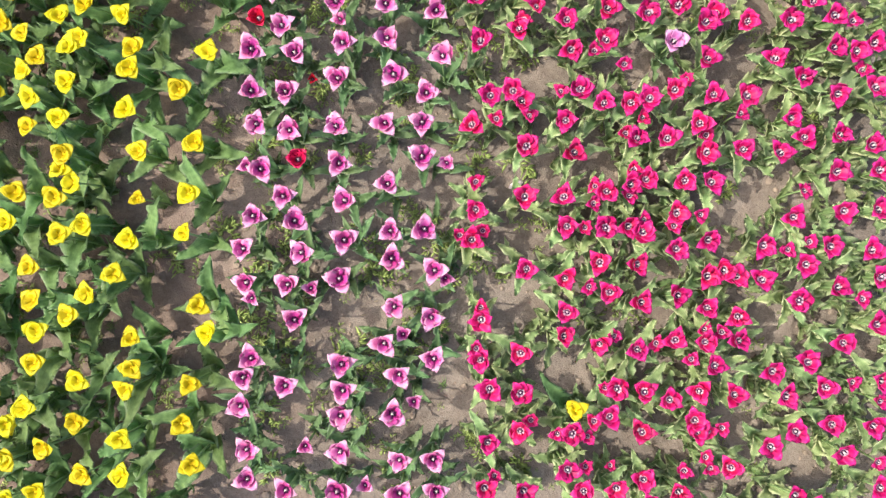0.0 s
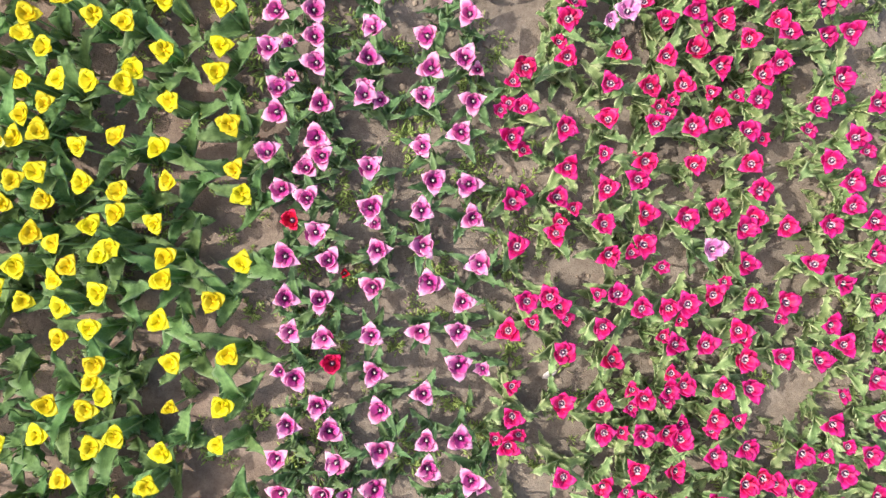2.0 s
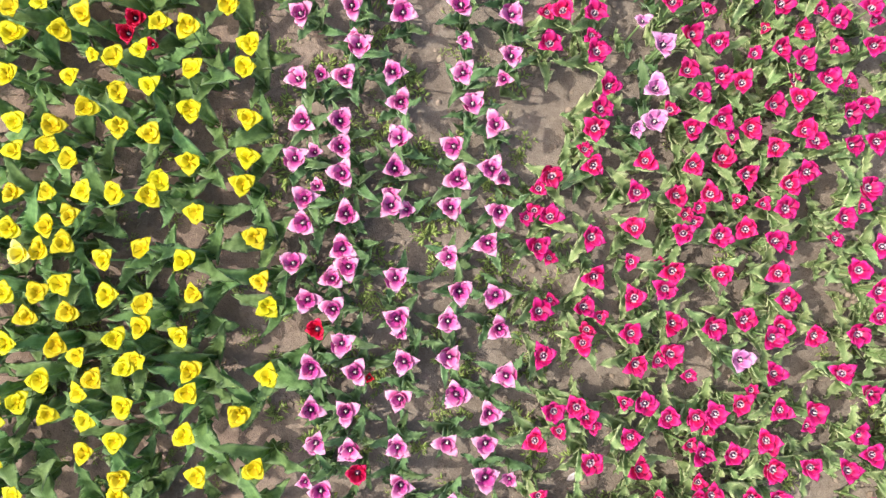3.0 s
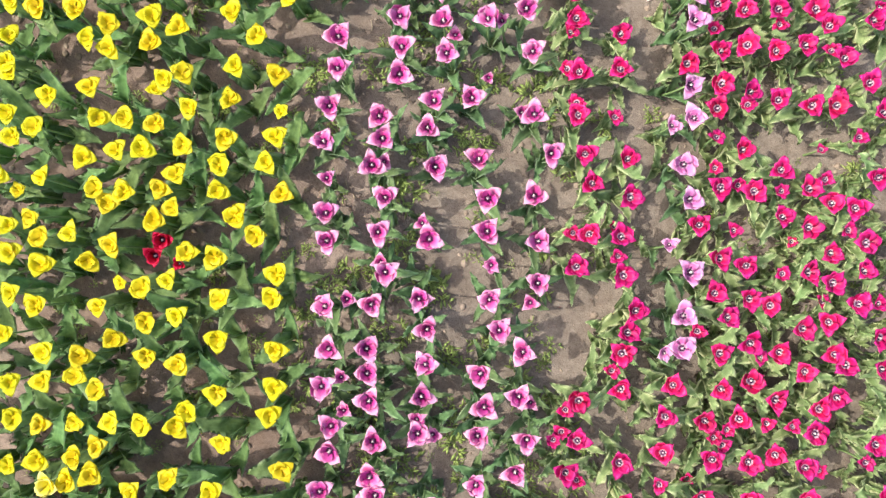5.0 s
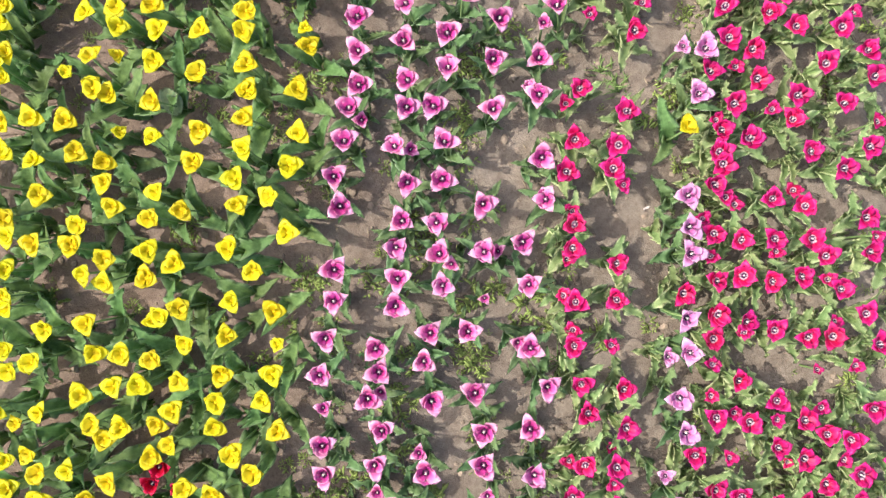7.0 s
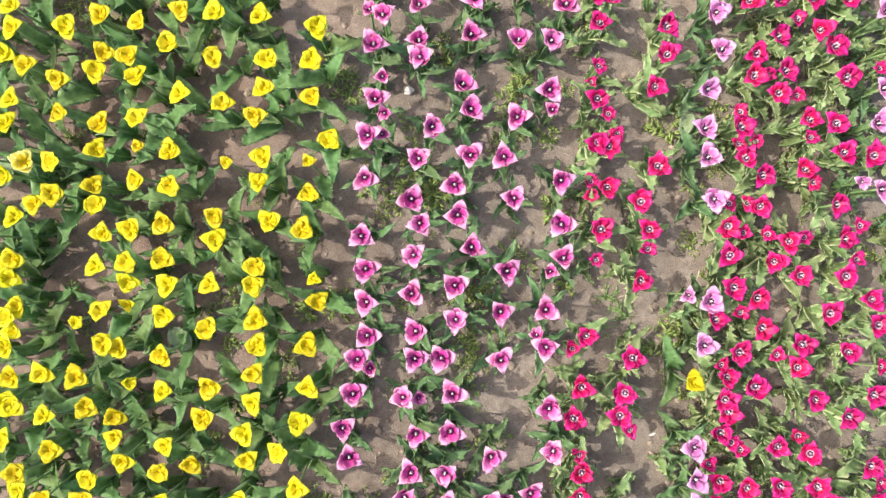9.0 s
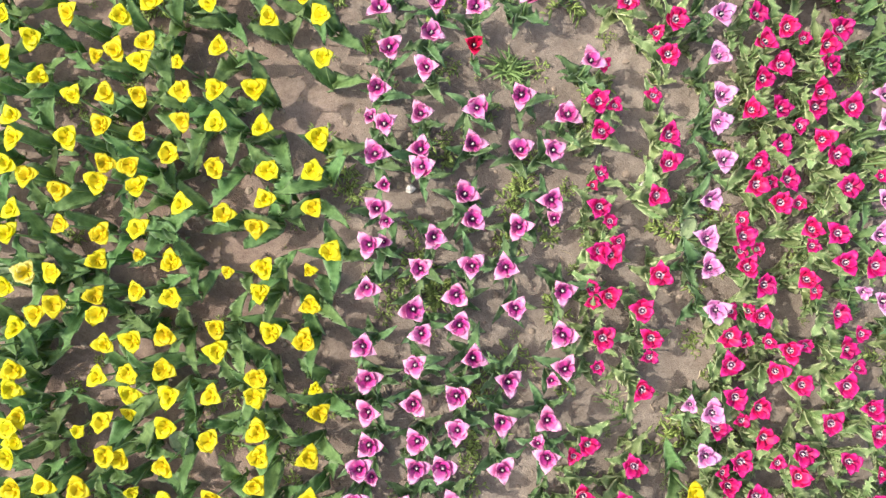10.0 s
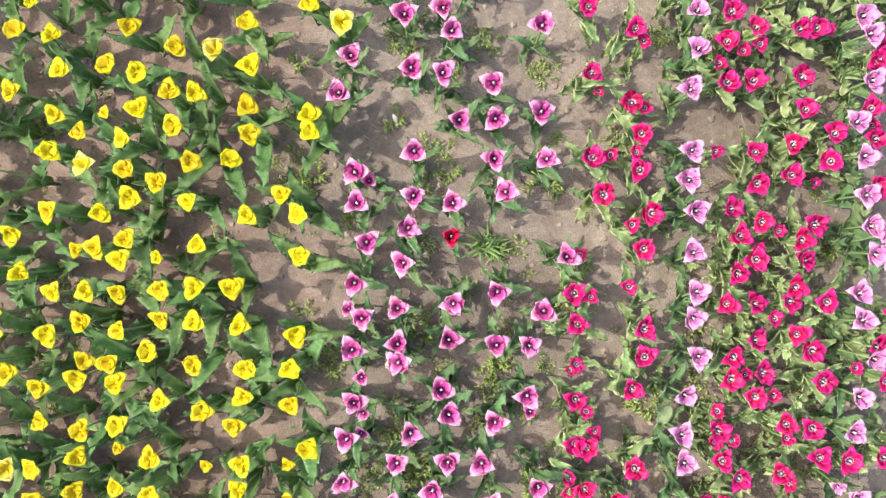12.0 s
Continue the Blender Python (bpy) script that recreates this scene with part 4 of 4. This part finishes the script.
weed_rnd = random.Random(9)
WEED_MESHES = [weed_mesh(weed_rnd, r, n, b) for r, n, b in ((0.050, 38, 0.019), (0.060, 52, 0.021), (0.070, 60, 0.021), (0.042, 30, 0.017), (0.062, 46, 0.024), (0.034, 22, 0.015))]
BROAD_GRASS = grass_mesh(weed_rnd, 36, 0.115, 3.0)
GRASS_MESHES = [grass_mesh(weed_rnd, 26, 0.075), grass_mesh(weed_rnd, 18, 0.055), grass_mesh(weed_rnd, 34, 0.10)]


LOOSE_WEEDS = []


def weed(x, y, size=1.0, joined=False):
    me = weed_rnd.choice(WEED_MESHES)
    m = Matrix.Translation((x, y, ground_height(x, y) - 0.002)) @ Matrix.Rotation(weed_rnd.uniform(0, 6.28), 4, "Z") @ Matrix.Scale(size, 4)
    if joined:
        LOOSE_WEEDS.append((me, m))
        return
    ob = new("weed", me)
    ob.matrix_basis = m
    tagged(ob, "low clump of small yellow-green weeds on the soil", "weed", "weeds between the tulip rows")


def grass(x, y, size=1.0, broad=False):
    ob = new("grass_tuft", BROAD_GRASS if broad else weed_rnd.choice(GRASS_MESHES))
    ob.matrix_basis = Matrix.Translation((x, y, ground_height(x, y) - 0.002)) @ Matrix.Rotation(weed_rnd.uniform(0, 6.28), 4, "Z") @ Matrix.Scale(size, 4)
    tagged(ob, "small tuft of narrow green grass on bare soil", "grass", "grass tufts")


weed(-0.49, 0.61, 0.72)
weed(-0.37, 0.18, 0.65)
weed(-0.69, -0.07, 0.80)
weed(-0.43, 0.71, 0.68)
weed(-0.14, 0.14, 0.63)
weed(0.24, 0.10, 0.80)
weed(0.27, 0.72, 1.06)
weed(0.09, -0.03, 1.00)
weed(0.24, 0.33, 0.98)
weed(-0.68, 0.42, 0.71)
weed(-0.74, -0.25, 0.87)
weed(-0.44, -0.30, 0.74)
weed(0.32, 0.13, 0.69)
weed(0.49, -0.24, 0.65)
weed(-0.23, -0.91, 0.71)
weed(-0.31, -0.07, 1.06)
weed(-0.59, -0.40, 1.01)
weed(0.67, -0.24, 1.00)
weed(-0.52, -0.65, 1.00)
weed(-0.69, -0.65, 0.70)
weed(-0.34, -0.70, 0.75)
weed(-0.31, 1.25, 0.91)
weed(-0.53, 1.88, 0.97)
weed(-0.87, 1.51, 1.03)
weed(-0.29, 1.13, 1.04)
weed(-0.54, 0.88, 0.64)
weed(-0.86, 0.84, 0.90)
weed(-0.71, 1.23, 0.94)
weed(0.06, 1.47, 0.85)
weed(0.20, 0.66, 0.69)
weed(0.00, 1.28, 0.84)
weed(-0.37, 1.44, 0.64)
weed(0.10, 0.67, 1.07)
weed(0.57, 0.50, 1.03)
weed(-0.78, 2.48, 0.87)
weed(-0.81, 2.50, 0.75)
weed(-0.56, 2.49, 1.05)
weed(-0.59, 2.52, 0.89)
weed(-0.41, 2.05, 1.04)
weed(-0.48, 2.05, 1.02)
weed(-0.22, 2.22, 0.85)
weed(-0.24, 2.25, 0.81)
weed(-0.18, 2.19, 0.90)
weed(-0.40, 2.80, 0.82)
weed(-0.42, 2.74, 0.68)
weed(0.06, 2.44, 0.75)
weed(0.01, 2.41, 1.01)
weed(-0.16, 3.01, 0.62)
weed(-0.23, 3.03, 0.62)
weed(-0.79, 1.71, 0.91)
weed(-0.70, 2.04, 0.74)
weed(0.16, 2.52, 0.87)
weed(0.26, 2.29, 0.84)
weed(-0.71, 1.37, 0.77)
weed(-0.81, 1.37, 1.10)
weed(0.07, 2.32, 0.70)
weed(0.63, 3.08, 0.81)
weed(-0.49, 2.09, 0.70)
weed(-0.11, 2.76, 0.92)
weed(-0.37, 1.74, 0.74)
weed(-0.73, 1.56, 0.78)
weed(-0.66, 1.76, 0.97)
weed(0.45, 2.32, 0.76)
weed(-0.33, 3.65, 0.88)
weed(-0.34, 3.67, 1.05)
weed(0.01, 4.08, 0.65)
weed(-0.01, 4.06, 0.63)
weed(0.51, 3.91, 0.71)
weed(0.53, 3.89, 0.98)
weed(-0.13, 4.35, 0.91)
weed(-0.62, 2.96, 0.72)
weed(-0.24, 3.09, 0.77)
weed(-0.22, 3.12, 0.69)
weed(-0.07, 3.41, 0.83)
weed(0.49, 3.09, 1.08)
weed(0.55, 3.15, 0.97)
weed(0.58, 3.13, 1.08)
weed(-0.62, 3.38, 0.61)
weed(-0.50, 2.92, 0.74)
weed(-0.22, 2.93, 1.08)
weed(-0.57, 3.70, 0.99)
weed(0.09, 3.87, 0.81)
weed(-0.11, 3.14, 1.07)
weed(-0.06, 3.86, 0.91)
weed(-0.06, 4.01, 1.01)
weed(-0.30, 4.24, 0.75)
weed(-0.54, 3.58, 0.70)
weed(-0.30, 4.73, 0.82)
weed(0.17, 5.15, 0.67)
weed(0.14, 5.17, 0.79)
weed(0.28, 4.42, 1.08)
weed(-0.39, 4.99, 0.77)
weed(-0.76, 4.78, 0.60)
weed(-0.04, 3.96, 0.62)
weed(0.44, 4.89, 0.68)
weed(0.26, 4.40, 0.99)
weed(-0.02, 4.07, 0.78)
weed(-0.18, 4.79, 0.75)
weed(-0.34, 5.16, 0.65)
weed(0.16, 4.74, 1.09)
weed(-0.04, 5.28, 0.81)
weed(0.31, 4.61, 0.70)
weed(-0.21, 4.03, 0.63)
weed(0.55, 4.23, 0.63)
weed(-0.75, 5.21, 0.68)
weed(-0.70, 4.14, 0.94)
weed(-0.39, 5.31, 0.67)
grass(0.34, 3.23, 0.82)
grass(0.30, 3.27, 1.05)
grass(0.36, 3.20, 1.15)
grass(0.13, 2.19, 1.05)
for _ in range(170):
    weed(weed_rnd.uniform(-0.85, 0.25), weed_rnd.uniform(-0.9, 5.4), weed_rnd.uniform(0.45, 1.05))
for _ in range(60):
    weed(weed_rnd.uniform(-0.75, 0.10), weed_rnd.uniform(-0.8, 1.9), weed_rnd.uniform(0.6, 1.15), True)
for _ in range(110):
    weed(weed_rnd.uniform(0.55, 1.45), weed_rnd.uniform(-0.9, 5.4), weed_rnd.uniform(0.4, 0.9), True)
for _ in range(150):
    weed(weed_rnd.uniform(-1.8, -0.85), weed_rnd.uniform(-0.9, 5.4), weed_rnd.uniform(0.4, 0.9), True)
for _ in range(40):
    grass(weed_rnd.uniform(-1.8, 1.4), weed_rnd.uniform(-0.9, 5.4), weed_rnd.uniform(0.35, 0.7))
join_all("small_weeds", LOOSE_WEEDS, "scattered small yellow-green weeds under the tulips", "weeds")


# ---- what lies on the soil ----
def straw_bits(count, rnd):
    """Thin dry stalk and leaf shreds, joined."""
    verts, faces = [], []
    for _ in range(count):
        x, y, a = rnd.uniform(-1.95, 1.6), rnd.uniform(-1.1, 5.6), rnd.uniform(0, 6.28)
        l, w = rnd.uniform(0.005, 0.028) * rnd.random() ** 0.5, rnd.uniform(0.0008, 0.0032)
        c, s = math.cos(a), math.sin(a)
        z = ground_height(x, y) + 0.004
        b = len(verts)
        for u in (-1, 0, 1):
            for v, dz in ((-1, 0), (0, w), (1, 0)):
                px, py = u * l, v * w * (1.0 if u == 0 else 0.5) + 0.15 * l * u * u
                verts.append((x + px * c - py * s, y + px * s + py * c, z + dz + 0.004 * (u == 1)))
        for u in range(2):
            q = b + 3 * u
            faces += [(q, q + 3, q + 4, q + 1), (q + 1, q + 4, q + 5, q + 2)]
    me = bpy.data.meshes.new("dry_straw")
    me.from_pydata(verts, [], faces)
    me.materials.append(STRAW)
    return tagged(new("dry_straw", me), "scattered dry straw and leaf shreds on the soil", "straw", kind="stuff")


straw_bits(900, random.Random(21))


def stone(x, y, r, seed, label="small pale stone lying on bare soil"):
    rnd = random.Random(seed)
    bm = bmesh.new()
    bmesh.ops.create_icosphere(bm, subdivisions=3, radius=1.0)
    sx, sy, sz = r * rnd.uniform(0.9, 1.2), r * rnd.uniform(0.65, 0.85), r * rnd.uniform(0.5, 0.65)
    for v in bm.verts:
        p = v.co.copy()
        k = 1 + 0.42 * noise.noise(p * 1.6 + Vector((seed, 0, 0))) + 0.07 * noise.noise(p * 5 + Vector((0, seed, 0)))
        v.co = (p.x * sx * k, p.y * sy * k, p.z * sz * k)
    ob = new("stone", mesh_of("stone", bm, STONE))
    ob.matrix_basis = Matrix.Translation((x, y, ground_height(x, y) + 0.35 * r)) @ Matrix.Rotation(rnd.uniform(0, 6.28), 4, "Z")
    return tagged(ob, label, "stone", "pale stones")


def round_leaf(x, y, half, length, turn, label, material=PALE_LEAF):
    """A broad pale leaf on a short stalk, hollow in the middle."""
    nu, nv = 9, 7
    pts = np.zeros((nu, nv, 3))
    for i in range(nu):
        u = i / (nu - 1)
        w = half * math.sin(math.pi * min(0.04 + 0.94 * u, 0.985)) ** 0.55
        for j in range(nv):
            v = -1 + 2 * j / (nv - 1)
            pts[i, j] = (length * (u - 0.5), v * w, 0.125 + 0.03 * u + 0.25 * half * v * v + 0.002 * math.sin(9 * u + 5 * v))
    bm = bmesh.new()
    add_sheet(bm, pts, 0.0012)
    ob = new("broad_leaf_plant", mesh_of("broad_leaf", bm, material))
    ob.matrix_basis = Matrix.Translation((x, y, ground_height(x, y))) @ Matrix.Rotation(radians(turn), 4, "Z")
    bm = bmesh.new()
    add_tube(bm, [(-0.01, 0, -0.01), (-0.008, 0, 0.07), (-0.005, 0, 0.141)], [0.004, 0.0035, 0.003], 6)
    part("stalk", mesh_of("stalk", bm, STEM), ob)
    return tagged(ob, label, "plant")


def dry_petal(x, y, size, turn, seed):
    """A fallen, bleached and curled petal."""
    rnd = random.Random(seed)
    pts = petal_points(rnd, 0.05 * size, 0.024 * size, 0.0115 * size, 0.6, 1.6)
    bm = bmesh.new()
    add_sheet(bm, pts - pts.mean(axis=(0, 1)), 0.0010)
    ob = new("fallen_petal", mesh_of("fallen_petal", bm, BLEACHED))
    ob.matrix_basis = Matrix.Translation((x, y, ground_height(x, y) + 0.013 * size)) @ Matrix.Rotation(radians(turn), 4, "Z") @ Matrix.Rotation(radians(40), 4, "Y")
    return tagged(ob, "bleached dry fallen petal curled on the soil", "petal", "fallen petals")


stone(-0.428, 4.058, 0.021, 3)
stone(0.444, 4.054, 0.016, 4)
dry_petal(0.456, 2.753, 0.5, 200, 5)
dry_petal(0.229, 0.249, 1.2, 30, 1)
dry_petal(-0.547, 3.788, 0.7, 110, 2)
dry_petal(-0.391, 4.989, 0.8, 300, 3)
grass(-0.058, 4.514, 1.0, True)
grass(-0.016, 4.477, 0.7, True)
round_leaf(1.388, 0.575, 0.042, 0.095, 95, "round pale green leaf of a weed among red tulips")
round_leaf(0.567, 3.887, 0.030, 0.080, 75, "broad pale grey-green leaf beside lilac-pink tulips")
round_leaf(-1.316, 3.915, 0.040, 0.150, -35, "broad waxy dark green leaf standing among yellow tulips", LEAF["yellow"])
round_leaf(-1.256, 3.151, 0.040, 0.100, 120, "broad pale blue-green leaf among yellow tulips")
round_leaf(-1.889, 3.758, 0.045, 0.110, 60, "broad pale blue-green leaf beside a cream tulip")


def seedlings(count, rnd):
    """Tiny seedlings and leaf scraps strewn over the open soil, joined."""
    sprouts = [weed_mesh(rnd, 0.020, 10, 0.013) for _ in range(4)]
    pieces = []
    for _ in range(count):
        x, y = rnd.uniform(-1.9, 1.5), rnd.uniform(-1.0, 5.5)
        pieces.append((rnd.choice(sprouts), Matrix.Translation((x, y, ground_height(x, y) - 0.001)) @ Matrix.Rotation(rnd.uniform(0, 6.28), 4, "Z") @ Matrix.Scale(rnd.uniform(0.30, 0.80), 4)))
    join_all("seedlings", pieces, "tiny green weed seedlings strewn over the soil", "seedlings")


seedlings(420, random.Random(44))
